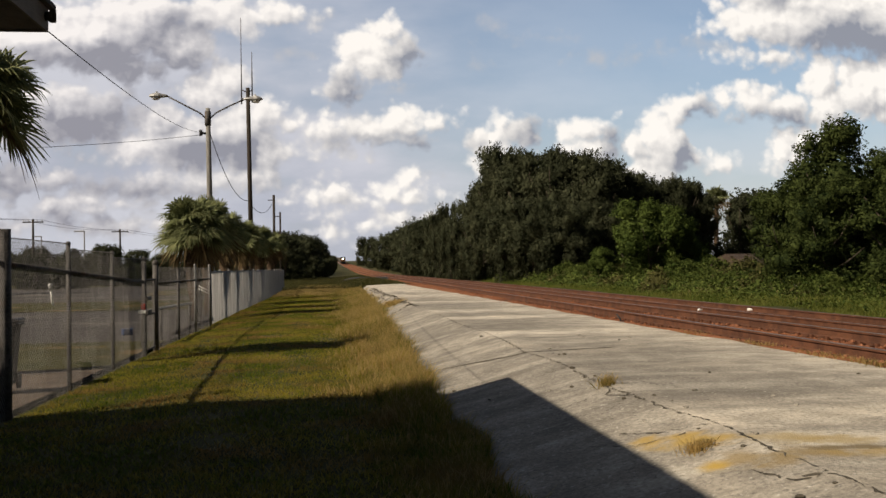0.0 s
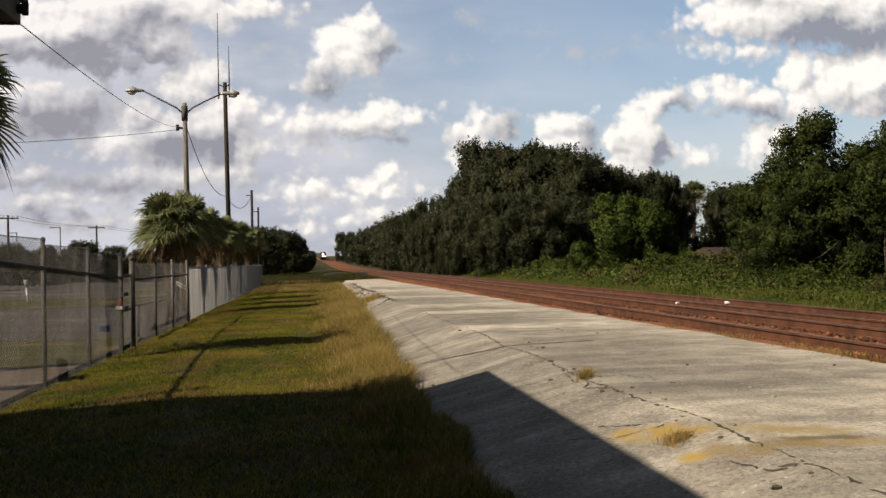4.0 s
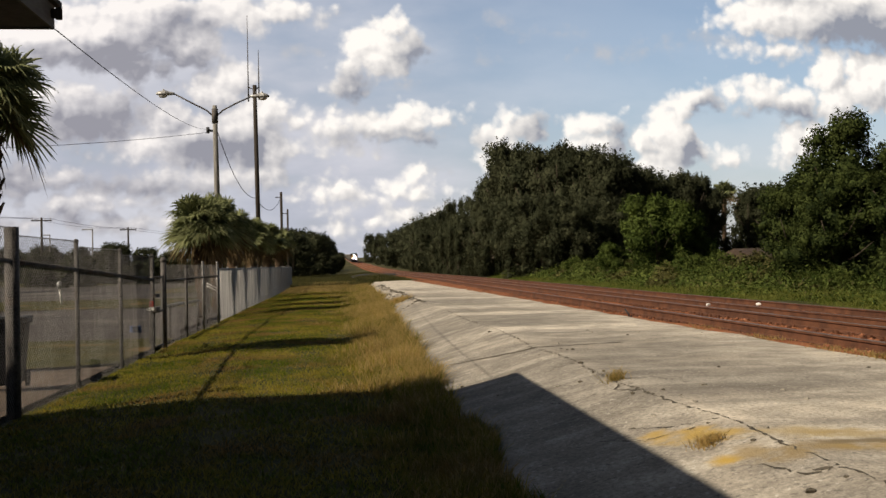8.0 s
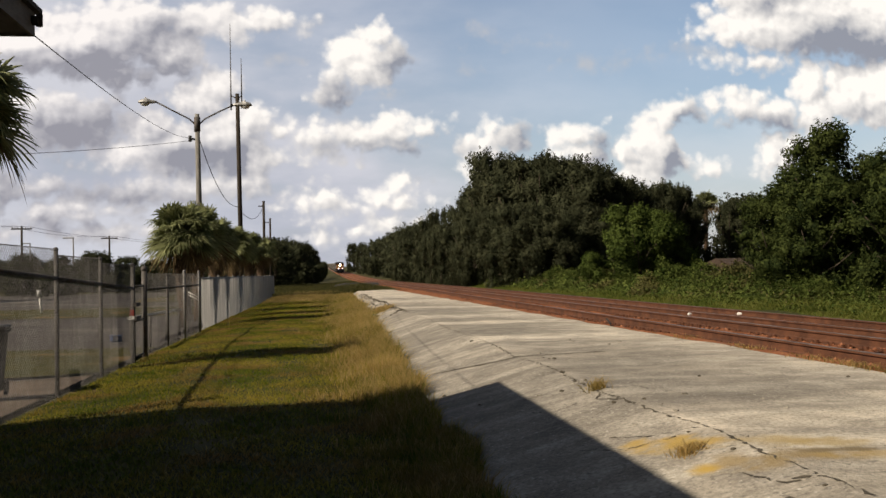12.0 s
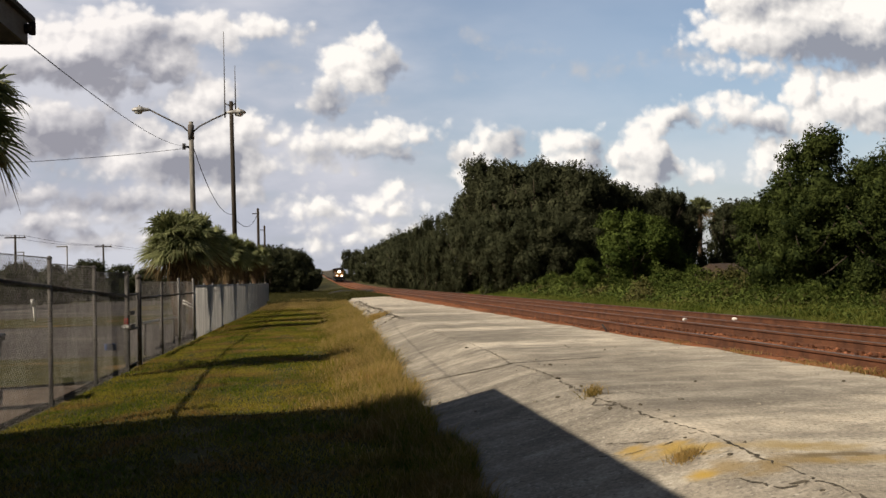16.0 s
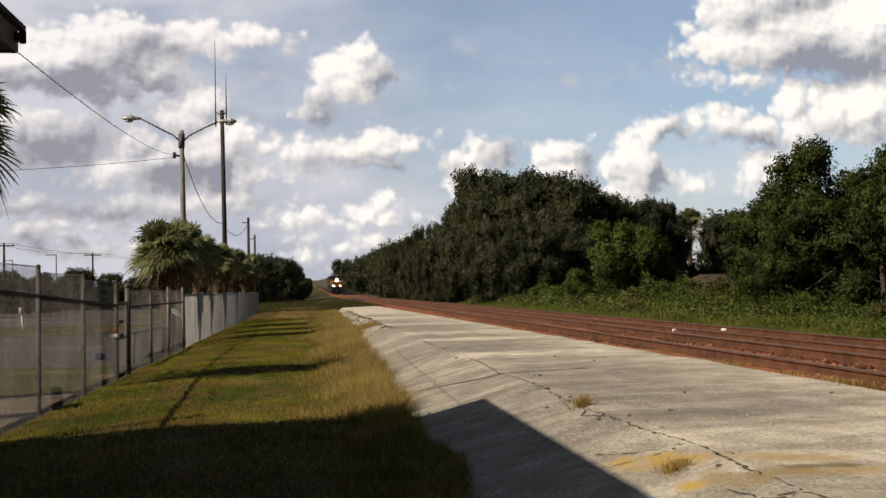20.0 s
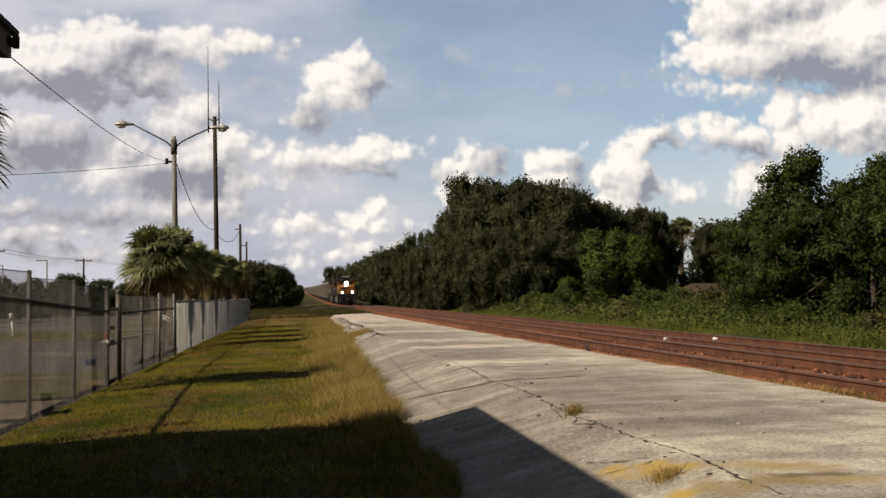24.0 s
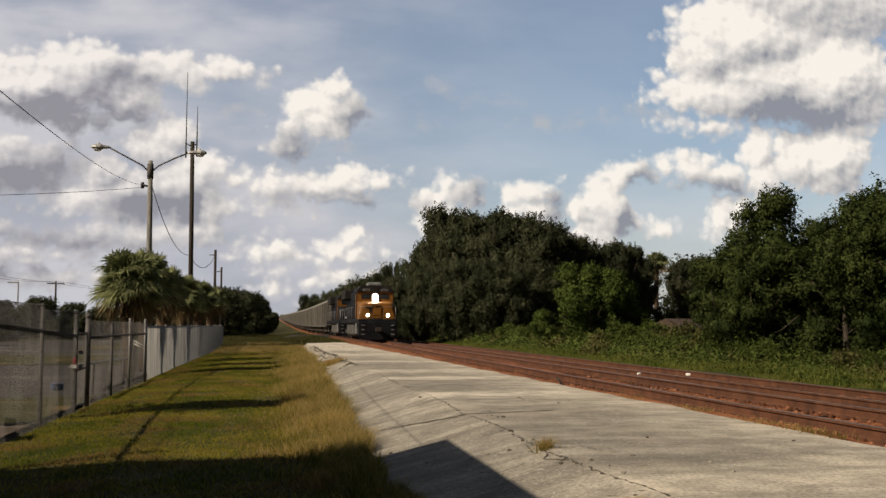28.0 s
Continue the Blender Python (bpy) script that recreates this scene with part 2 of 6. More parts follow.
def make_sky():
    tree = world.node_tree
    sky = tree.nodes.new("ShaderNodeTexSky")
    sky.sky_type, sky.sun_disc = "NISHITA", False
    sky.sun_elevation = math.asin(-SUN_WAY.z)
    sky.sun_rotation = math.atan2(-SUN_WAY.x, -SUN_WAY.y)
    sky.air_density, sky.dust_density, sky.ozone_density = 1.0, 1.2, 1.2
    blue = wvec(tree, "SCALE", sky.outputs[0])
    blue.node.inputs[3].default_value = 0.092
    way = tree.nodes.new("ShaderNodeTexCoord").outputs["Generated"]
    parts = tree.nodes.new("ShaderNodeSeparateXYZ")
    tree.links.new(way, parts.inputs[0])
    ahead = wmath(tree, "MAXIMUM", parts.outputs[1], 0.03)
    u, v = wmath(tree, "DIVIDE", parts.outputs[0], ahead), wmath(tree, "DIVIDE", parts.outputs[2], ahead)
    place = tree.nodes.new("ShaderNodeCombineXYZ")
    tree.links.new(u, place.inputs[0]), tree.links.new(v, place.inputs[1])
    heaps = cloud_field("cumulus", CLOUDS_BANK + CLOUDS_LOW_LEFT + CLOUDS_MIDDLE + CLOUDS_LOW_MIDDLE + CLOUDS_RIGHT + CLOUDS_HIGH_RIGHT)
    shreds = cloud_field("wisps", WISPS)

    def depth_at(group, shift):
        n = tree.nodes.new("ShaderNodeGroup")
        n.node_tree = group
        tree.links.new(wvec(tree, "ADD", place.outputs[0], shift), n.inputs[0])
        return n.outputs

    here, sunward, wide_side = depth_at(heaps, (0, 0, 0)), depth_at(heaps, (-0.0045, 0.0055, 0)), depth_at(heaps, (-0.014, 0.018, 0))
    wisp = depth_at(shreds, (0, 0, 0))
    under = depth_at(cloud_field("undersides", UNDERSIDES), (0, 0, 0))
    cover = wrange(tree, here[0], -0.18, 0.70)
    # the side towards the sun rises out of the cloud, the other sinks into it
    lit = wmath(tree, "ADD", wmath(tree, "MULTIPLY", wmath(tree, "SUBTRACT", here[0], sunward[0]), 0.42), wmath(tree, "MULTIPLY", wmath(tree, "SUBTRACT", here[1], wide_side[1]), 0.20))
    mass = tree.nodes.new("ShaderNodeTexNoise")
    mass.inputs["Scale"].default_value, mass.inputs["Detail"].default_value = 13.0, 5.0
    tree.links.new(wvec(tree, "MULTIPLY", place.outputs[0], (0.8, 1.5, 1.0)), mass.inputs["Vector"])
    lit = wmath(tree, "SUBTRACT", wmath(tree, "ADD", lit, 0.80), wmath(tree, "MULTIPLY", wrange(tree, mass.outputs[0], 0.36, 0.70), wrange(tree, u, 0.06, -0.22, 0.18, 0.50)))
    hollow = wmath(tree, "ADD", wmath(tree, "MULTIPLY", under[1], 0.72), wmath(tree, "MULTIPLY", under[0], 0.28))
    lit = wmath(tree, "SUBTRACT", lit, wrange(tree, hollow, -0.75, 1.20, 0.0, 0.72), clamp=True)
    side_left = wrange(tree, u, 0.10, -0.25)
    shade = wmix(tree, side_left, (0.215, 0.235, 0.285, 1), (0.225, 0.232, 0.275, 1))
    middle = wmix(tree, side_left, (0.47, 0.475, 0.485, 1), (0.425, 0.430, 0.465, 1))
    bright = wmix(tree, side_left, (0.76, 0.75, 0.725, 1), (0.71, 0.70, 0.70, 1))
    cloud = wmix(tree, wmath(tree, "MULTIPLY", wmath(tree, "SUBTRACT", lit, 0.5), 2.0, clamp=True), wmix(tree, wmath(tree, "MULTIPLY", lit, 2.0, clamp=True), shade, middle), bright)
    # a veil of thin cloud, thickest low down and over the fence
    veil = tree.nodes.new("ShaderNodeTexNoise")
    veil.inputs["Scale"].default_value, veil.inputs["Detail"].default_value = 5.0, 6.0
    tree.links.new(wvec(tree, "MULTIPLY", place.outputs[0], (1.0, 2.6, 1.0)), veil.inputs["Vector"])
    low = wrange(tree, v, 0.26, 0.0, 0.0, 0.62)
    side = wrange(tree, u, 0.34, -0.22, 0.0, 0.95)
    thin = wmath(tree, "MULTIPLY", wmath(tree, "ADD", wmath(tree, "ADD", low, side), 0.16), wrange(tree, veil.outputs[0], 0.28, 0.68, 0.55, 1.0), clamp=True)
    haze = wmix(tree, wrange(tree, veil.outputs[0], 0.34, 0.64), (0.320, 0.352, 0.430, 1), (0.455, 0.480, 0.545, 1))
    seen = wmix(tree, thin, blue, haze)
    seen = wmix(tree, wmath(tree, "MULTIPLY", wrange(tree, wisp[0], -0.1, 1.5), 0.75), seen, (0.41, 0.415, 0.43, 1))
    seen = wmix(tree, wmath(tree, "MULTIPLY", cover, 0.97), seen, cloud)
    # round the unseen rest of the sky: scattered cumulus, dimmed to deepen the shade
    wide = tree.nodes.new("ShaderNodeTexNoise")
    wide.inputs["Scale"].default_value, wide.inputs["Detail"].default_value = 3.2, 7.0
    tree.links.new(way, wide.inputs["Vector"])
    deep = wvec(tree, "SCALE", sky.outputs[0])
    deep.node.inputs[3].default_value = 0.016
    rest = wmix(tree, wrange(tree, wide.outputs[0], 0.58, 0.72), deep, (0.12, 0.12, 0.13, 1))
    out = wmix(tree, wrange(tree, parts.outputs[1], 0.55, 0.75), rest, seen)
    bg, end = tree.nodes.new("ShaderNodeBackground"), tree.nodes.new("ShaderNodeOutputWorld")
    tree.links.new(out, bg.inputs[0]), tree.links.new(bg.outputs[0], end.inputs[0])
    bg.inputs[1].default_value = 1.0


make_sky()
sun = new("sun", bpy.data.lights.new("sun", "SUN"))
sun.data.energy, sun.data.angle, sun.data.color = 4.2, radians(0.53), (1.0, 0.90, 0.74)
sun.matrix_world = look((0, 0, 0), SUN_WAY)


# ---- materials ----
def mat(name, dark, light, scale=4.0, rough=0.85, bump=0.0, metal=0.0, fine=40.0, stain=None, stain_scale=0.6, stain_at=(0.52, 0.68),
        stretch=(1, 1, 1), vary=0.0, island=False, glow=None, spec=0.3):
    m = bpy.data.materials.new(name)
    m.use_nodes = True
    t = m.node_tree
    b = t.nodes["Principled BSDF"]
    b.inputs["Roughness"].default_value, b.inputs["Metallic"].default_value = rough, metal
    b.inputs["Specular IOR Level"].default_value = spec
    co = wvec(t, "MULTIPLY", t.nodes.new("ShaderNodeTexCoord").outputs["Object"], stretch)

    def tex(s, detail=4.0):
        n = t.nodes.new("ShaderNodeTexNoise")
        n.inputs["Scale"].default_value, n.inputs["Detail"].default_value = s, detail
        t.links.new(co, n.inputs["Vector"])
        return n.outputs[0]

    big, small = tex(scale), tex(fine, 3.0)
    f = wmath(t, "ADD", wmath(t, "MULTIPLY", big, 0.6), wmath(t, "MULTIPLY", small, 0.4))
    f = wrange(t, f, 0.36, 0.64)
    if vary or island:
        r = t.nodes.new("ShaderNodeNewGeometry").outputs["Random Per Island"] if island else t.nodes.new("ShaderNodeObjectInfo").outputs["Random"]
        f = wmath(t, "ADD", f, wmath(t, "MULTIPLY", wmath(t, "SUBTRACT", r, 0.5), vary or 0.8), clamp=True)
    c = wmix(t, f, (*dark, 1), (*light, 1))
    if stain:
        c = wmix(t, wrange(t, tex(stain_scale, 6.0), *stain_at), c, (*stain, 1))
    t.links.new(c, b.inputs["Base Color"])
    if bump:
        n = t.nodes.new("ShaderNodeBump")
        n.inputs["Strength"].default_value, n.inputs["Distance"].default_value = min(1.0, bump), 0.03
        t.links.new(small, n.inputs["Height"]), t.links.new(n.outputs[0], b.inputs["Normal"])
    if glow:
        b.inputs["Emission Color"].default_value, b.inputs["Emission Strength"].default_value = (*glow[:3], 1), glow[3]
    return m


def leafy(name, dark, light, vary=0.9, through=0.25, stain=None, stain_scale=0.6):
    """Leaves: matt, with some light coming through them."""
    m = mat(name, dark, light, scale=0.5, fine=3.0, rough=0.75, vary=vary, island=True, spec=0.08, stain=stain, stain_scale=stain_scale, stain_at=(0.46, 0.70))
    b = m.node_tree.nodes["Principled BSDF"]
    b.inputs["Transmission Weight"].default_value = 0.0
    t = m.node_tree
    tr, mx = t.nodes.new("ShaderNodeBsdfTranslucent"), t.nodes.new("ShaderNodeMixShader")
    t.links.new(b.inputs["Base Color"].links[0].from_socket, tr.inputs[0])
    mx.inputs[0].default_value = through
    out = next(n for n in t.nodes if n.type == "OUTPUT_MATERIAL")
    t.links.new(b.outputs[0], mx.inputs[1]), t.links.new(tr.outputs[0], mx.inputs[2]), t.links.new(mx.outputs[0], out.inputs[0])
    return m


M = dict(
    lawn=mat("lawn", (0.034, 0.040, 0.010), (0.085, 0.074, 0.022), 0.9, 0.95, 0.6, fine=22, stain=(0.20, 0.128, 0.055), stain_scale=0.35, stain_at=(0.54, 0.70), spec=0.1),
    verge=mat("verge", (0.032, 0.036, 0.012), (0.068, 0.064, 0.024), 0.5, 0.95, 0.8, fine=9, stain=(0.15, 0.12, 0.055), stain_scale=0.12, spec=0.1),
    blade=leafy("grass_blade", (0.080, 0.122, 0.010), (0.340, 0.282, 0.044), vary=0.9, through=0.4, stain=(0.300, 0.185, 0.062), stain_scale=0.75),
    straw=leafy("dry_grass_blade", (0.230, 0.185, 0.052), (0.560, 0.400, 0.165), vary=0.9, through=0.35),
    weed=leafy("weed_blade", (0.100, 0.140, 0.024), (0.230, 0.240, 0.060), vary=0.9, through=0.3),
    crack=mat("crack_dirt", (0.050, 0.043, 0.033), (0.110, 0.094, 0.070), 8, 1.0),
    ballast=mat("rusty_ballast", (0.170, 0.062, 0.027), (0.330, 0.136, 0.066), 2.2, 0.95, 1.0, fine=30, stain=(0.17, 0.105, 0.074), stain_scale=0.5, stain_at=(0.60, 0.75), spec=0.1),
    gravel=mat("grey_gravel", (0.105, 0.080, 0.066), (0.215, 0.160, 0.130), 3.0, 0.95, 0.8, fine=34, spec=0.1),
    stone=mat("ballast_stone", (0.120, 0.044, 0.022), (0.320, 0.140, 0.078), 3.0, 0.95, vary=0.9, island=True, spec=0.1),
    rail_side=mat("rusty_rail_steel", (0.058, 0.023, 0.012), (0.125, 0.050, 0.025), 3, 0.85, 0.2),
    rail_top=mat("worn_rail_head", (0.10, 0.07, 0.055), (0.19, 0.14, 0.11), 2, 0.45, metal=0.7, stretch=(1, 0.1, 1)),
    tie=mat("weathered_tie", (0.085, 0.038, 0.022), (0.190, 0.085, 0.048), 3, 0.95, 0.6, vary=0.6, stretch=(0.3, 4, 4)),
    asphalt=mat("asphalt", (0.046, 0.040, 0.037), (0.078, 0.068, 0.062), 0.7, 0.95, 0.4, fine=12, stain=(0.150, 0.134, 0.115), stain_scale=0.15),
    dark_road=mat("dark_crossing_asphalt", (0.018, 0.017, 0.016), (0.040, 0.037, 0.034), 0.8, 0.95),
    soil=mat("sandy_soil", (0.085, 0.064, 0.048), (0.145, 0.110, 0.082), 1.5, 0.98, 0.5, fine=18),
    galv=mat("galvanised_steel", (0.16, 0.155, 0.15), (0.30, 0.29, 0.28), 6, 0.55, metal=0.55),
    galv_dark=mat("weathered_fence_steel", (0.045, 0.041, 0.039), (0.125, 0.115, 0.108), 5, 0.75, stain=(0.085, 0.045, 0.028), stain_scale=2.5, stain_at=(0.55, 0.75)),
    wire=mat("chain_link_wire", (0.085, 0.080, 0.078), (0.20, 0.19, 0.185), 1.2, 0.7, fine=7),
    # stain here: upright dark streaks standing in for palm-trunk shadows on the mesh
    pale_wire=mat("galvanised_wire", (0.30, 0.293, 0.282), (0.56, 0.55, 0.535), 1.6, 0.6, fine=9, stain=(0.095, 0.088, 0.080), stain_scale=0.9, stain_at=(0.54, 0.66), stretch=(1, 1.6, 0.12)),
    pole_wood=mat("weathered_pole_wood", (0.022, 0.018, 0.015), (0.058, 0.047, 0.037), 5, 0.95, 0.4, stretch=(6, 6, 0.4)),
    pole_pale=mat("grey_concrete_pole", (0.15, 0.145, 0.135), (0.25, 0.24, 0.22), 4, 0.9, 0.2, stretch=(3, 3, 0.5)),
    lamp_grey=mat("lamp_housing_grey", (0.30, 0.30, 0.30), (0.42, 0.42, 0.41), 6, 0.5, metal=0.3),
    black_plastic=mat("black_bin_plastic", (0.012, 0.012, 0.013), (0.026, 0.026, 0.028), 5, 0.6),
    tag_red=mat("faded_red_plastic", (0.30, 0.05, 0.04), (0.42, 0.09, 0.07), 5, 0.7),
    lens=mat("frosted_lens", (0.50, 0.50, 0.48), (0.62, 0.62, 0.60), 6, 0.3),
    cable=mat("black_cable", (0.015, 0.015, 0.016), (0.035, 0.035, 0.037), 10, 0.7),
    bark=mat("tree_bark", (0.045, 0.035, 0.026), (0.105, 0.085, 0.062), 5, 0.98, 0.8, stretch=(3, 3, 0.6)),
    palm_bark=mat("palm_trunk_fibre", (0.050, 0.033, 0.020), (0.135, 0.090, 0.055), 5, 0.98, 0.9, fine=24, stretch=(1, 1, 3)),
    oak=leafy("oak_leaves", (0.034, 0.041, 0.022), (0.078, 0.084, 0.046), vary=0.5, through=0.34),
    tree=leafy("broad_leaves", (0.016, 0.027, 0.008), (0.068, 0.088, 0.024), vary=0.85, through=0.28),
    bright=leafy("bright_leaves", (0.038, 0.060, 0.013), (0.105, 0.142, 0.034), through=0.32),
    vine=leafy("vine_leaves", (0.036, 0.058, 0.012), (0.112, 0.138, 0.034), vary=0.85, through=0.32),
    dull=leafy("brownish_leaves", (0.050, 0.052, 0.018), (0.115, 0.108, 0.038)),
    palm=leafy("palm_fronds", (0.120, 0.142, 0.062), (0.350, 0.365, 0.185), vary=0.7, through=0.35),
    palm_dead=leafy("dead_palm_fronds", (0.090, 0.062, 0.030), (0.190, 0.135, 0.070), vary=0.7, through=0.1),
    fascia=mat("grey_brown_fascia", (0.085, 0.075, 0.066), (0.13, 0.115, 0.10), 5, 0.8, stretch=(1, 1, 4)),
    soffit=mat("soffit_board", (0.060, 0.054, 0.048), (0.095, 0.085, 0.076), 5, 0.9),
    shingle=mat("dark_shingle", (0.030, 0.028, 0.028), (0.070, 0.064, 0.060), 4, 0.95, 0.6),
    stucco=mat("depot_stucco", (0.40, 0.36, 0.30), (0.50, 0.46, 0.39), 2, 0.95, 0.3, fine=50),
    roof_brown=mat("brown_roofing", (0.040, 0.027, 0.020), (0.075, 0.052, 0.037), 3, 0.9, 0.4),
    wall_pale=mat("pale_wall", (0.28, 0.28, 0.29), (0.38, 0.38, 0.39), 2, 0.9),
    white=mat("white_paint", (0.62, 0.61, 0.58), (0.76, 0.75, 0.72), 4, 0.7),
    glass=mat("dark_glass", (0.012, 0.014, 0.016), (0.022, 0.025, 0.028), 2, 0.08, spec=0.6),
    blue_bin=mat("blue_plastic", (0.020, 0.055, 0.16), (0.035, 0.085, 0.22), 4, 0.5),
    loco_gold=mat("golden_loco_paint", (0.150, 0.060, 0.009), (0.210, 0.086, 0.014), 1.5, 0.5, fine=12, stain=(0.085, 0.038, 0.012), stain_scale=1.2, stain_at=(0.55, 0.75), spec=0.3),
    loco_dark=mat("dark_blue_loco_paint", (0.005, 0.0055, 0.008), (0.012, 0.0125, 0.016), 1.5, 0.7, fine=12, stain=(0.020, 0.017, 0.014), stain_scale=0.9, spec=0.12),
    loco_roof=mat("sooty_loco_roof", (0.012, 0.011, 0.011), (0.030, 0.028, 0.027), 2, 0.9, spec=0.1),
    loco_grey=mat("light_grey_housing", (0.13, 0.13, 0.135), (0.21, 0.21, 0.215), 3, 0.6),
    under=mat("grimy_running_gear", (0.018, 0.015, 0.013), (0.050, 0.042, 0.035), 4, 0.9, metal=0.2),
    tank=mat("grey_fuel_tank", (0.05, 0.047, 0.044), (0.10, 0.094, 0.088), 2, 0.7),
    headlight=mat("headlight_lens", (0.8, 0.78, 0.7), (0.9, 0.88, 0.8), 2, 0.2, glow=(1.0, 0.94, 0.80, 90.0)),
    ditch=mat("ditch_light_lens", (0.8, 0.78, 0.7), (0.9, 0.88, 0.8), 2, 0.2, glow=(1.0, 0.90, 0.72, 55.0)),
    hopper=mat("grey_hopper_paint", (0.125, 0.115, 0.101), (0.205, 0.190, 0.168), 1.2, 0.8, fine=10, stain=(0.060, 0.052, 0.043), stain_scale=0.7, stain_at=(0.48, 0.70), stretch=(1, 1.6, 0.25), vary=0.5),
    hopper_roof=mat("hopper_roof", (0.10, 0.096, 0.09), (0.16, 0.153, 0.145), 1.2, 0.8),
)


def concrete_material():
    """Old platform concrete: pale and grey bands across it, fine speckle, and a few yellow and brown stains."""
    m = mat("weathered_concrete", (0.68, 0.67, 0.65), (1.16, 1.16, 1.14), 2.4, 0.92, 0.3, fine=55, stain=(1.18, 1.16, 1.12), stain_scale=0.9, stain_at=(0.52, 0.72))
    t = m.node_tree
    b = t.nodes["Principled BSDF"]
    grain = b.inputs["Base Color"].links[0].from_socket
    co = t.nodes.new("ShaderNodeTexCoord").outputs["Object"]

    def tex(stretch, scale, detail=5.0):
        n = t.nodes.new("ShaderNodeTexNoise")
        n.inputs["Scale"].default_value, n.inputs["Detail"].default_value, n.inputs["Roughness"].default_value = scale, detail, 0.6
        t.links.new(wvec(t, "MULTIPLY", co, stretch), n.inputs["Vector"])
        return n.outputs[0]

    xyz = t.nodes.new("ShaderNodeSeparateXYZ")
    t.links.new(co, xyz.inputs[0])
    sway = wmath(t, "MULTIPLY", wmath(t, "SUBTRACT", tex((0.35, 1.0, 1.0), 0.8), 0.5), 1.7)
    along = wmath(t, "DIVIDE", wmath(t, "ADD", xyz.outputs[1], sway), 60.0)
    ramp = t.nodes.new("ShaderNodeValToRGB")
    pale, mid, grey, dim = (0.62, 0.560, 0.470), (0.330, 0.297, 0.248), (0.265, 0.239, 0.200), (0.215, 0.194, 0.164)
    stops = ((0, mid), (5.8, mid), (6.6, (0.47, 0.424, 0.354)), (8.4, (0.50, 0.450, 0.375)), (9.2, dim), (12.5, grey), (15.0, grey), (16.2, mid), (17.4, grey), (18.2, pale), (18.9, pale), (19.6, dim), (23.6, grey),
             (24.4, pale), (25.3, grey), (26.6, dim), (28.2, pale), (29.4, mid), (30.4, grey), (34.0, dim), (36.0, pale), (38.0, grey), (41.0, mid), (45.0, pale), (48.0, mid), (54.0, pale), (60.0, pale))
    while len(ramp.color_ramp.elements) < len(stops):
        ramp.color_ramp.elements.new(0.5)
    for e, (y, c) in zip(ramp.color_ramp.elements, stops):
        e.position, e.color = y / 60.0, (*c, 1)
    t.links.new(along, ramp.inputs[0])
    # base colour set by place: paler strip by the rails, darker grey ramped side
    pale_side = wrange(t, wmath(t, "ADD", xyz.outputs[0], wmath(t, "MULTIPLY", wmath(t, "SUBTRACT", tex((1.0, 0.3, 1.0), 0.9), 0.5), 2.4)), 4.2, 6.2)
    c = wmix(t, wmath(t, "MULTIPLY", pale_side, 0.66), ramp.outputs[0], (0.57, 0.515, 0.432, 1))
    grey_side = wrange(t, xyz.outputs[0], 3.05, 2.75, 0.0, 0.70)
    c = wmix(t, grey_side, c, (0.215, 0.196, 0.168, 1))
    streak = wrange(t, tex((0.10, 2.2, 1.0), 1.1), 0.42, 0.62)
    c = wmix(t, wmath(t, "MULTIPLY", streak, 0.34), c, (0.50, 0.46, 0.395, 1))
    wash = wrange(t, tex((0.16, 1.5, 1.0), 1.3), 0.50, 0.64)
    c = wmix(t, wmath(t, "MULTIPLY", wash, 0.32), c, (0.150, 0.135, 0.112, 1))
    mixer = t.nodes.new("ShaderNodeMix")
    mixer.data_type, mixer.blend_type = "RGBA", "MULTIPLY"
    mixer.inputs[0].default_value = 1.0
    t.links.new(c, mixer.inputs[6]), t.links.new(grain, mixer.inputs[7])
    c = mixer.outputs[2]
    pits = wrange(t, tex((1.0, 1.0, 1.0), 22.0, 3.0), 0.56, 0.68, 0.0, 0.7)
    c = wmix(t, pits, c, (0.10, 0.092, 0.080, 1))
    flecks = wrange(t, tex((1.3, 0.9, 1.0), 18.0, 3.0), 0.60, 0.70, 0.0, 0.55)
    c = wmix(t, flecks, c, (0.56, 0.53, 0.47, 1))
    blot = wrange(t, tex((0.8, 1.1, 1.0), 1.7, 6.0), 0.48, 0.66, 0.0, 0.45)
    c = wmix(t, blot, c, (0.19, 0.172, 0.145, 1))
    speck = wrange(t, tex((1.0, 0.8, 1.0), 26.0, 5.0), 0.35, 0.65, -0.17, 0.17)
    rough = t.nodes.new("ShaderNodeVectorMath")
    rough.operation = "SCALE"
    t.links.new(c, rough.inputs[0]), t.links.new(wmath(t, "ADD", speck, 1.0), rough.inputs[3])
    c = rough.outputs[0]
    rag = wmath(t, "MULTIPLY", wmath(t, "SUBTRACT", tex((1.0, 1.0, 1.0), 4.5, 6.0), 0.5), 2.2)
    ochre, olive = (0.40, 0.265, 0.055), (0.25, 0.180, 0.080)
    tan = (0.36, 0.265, 0.105)
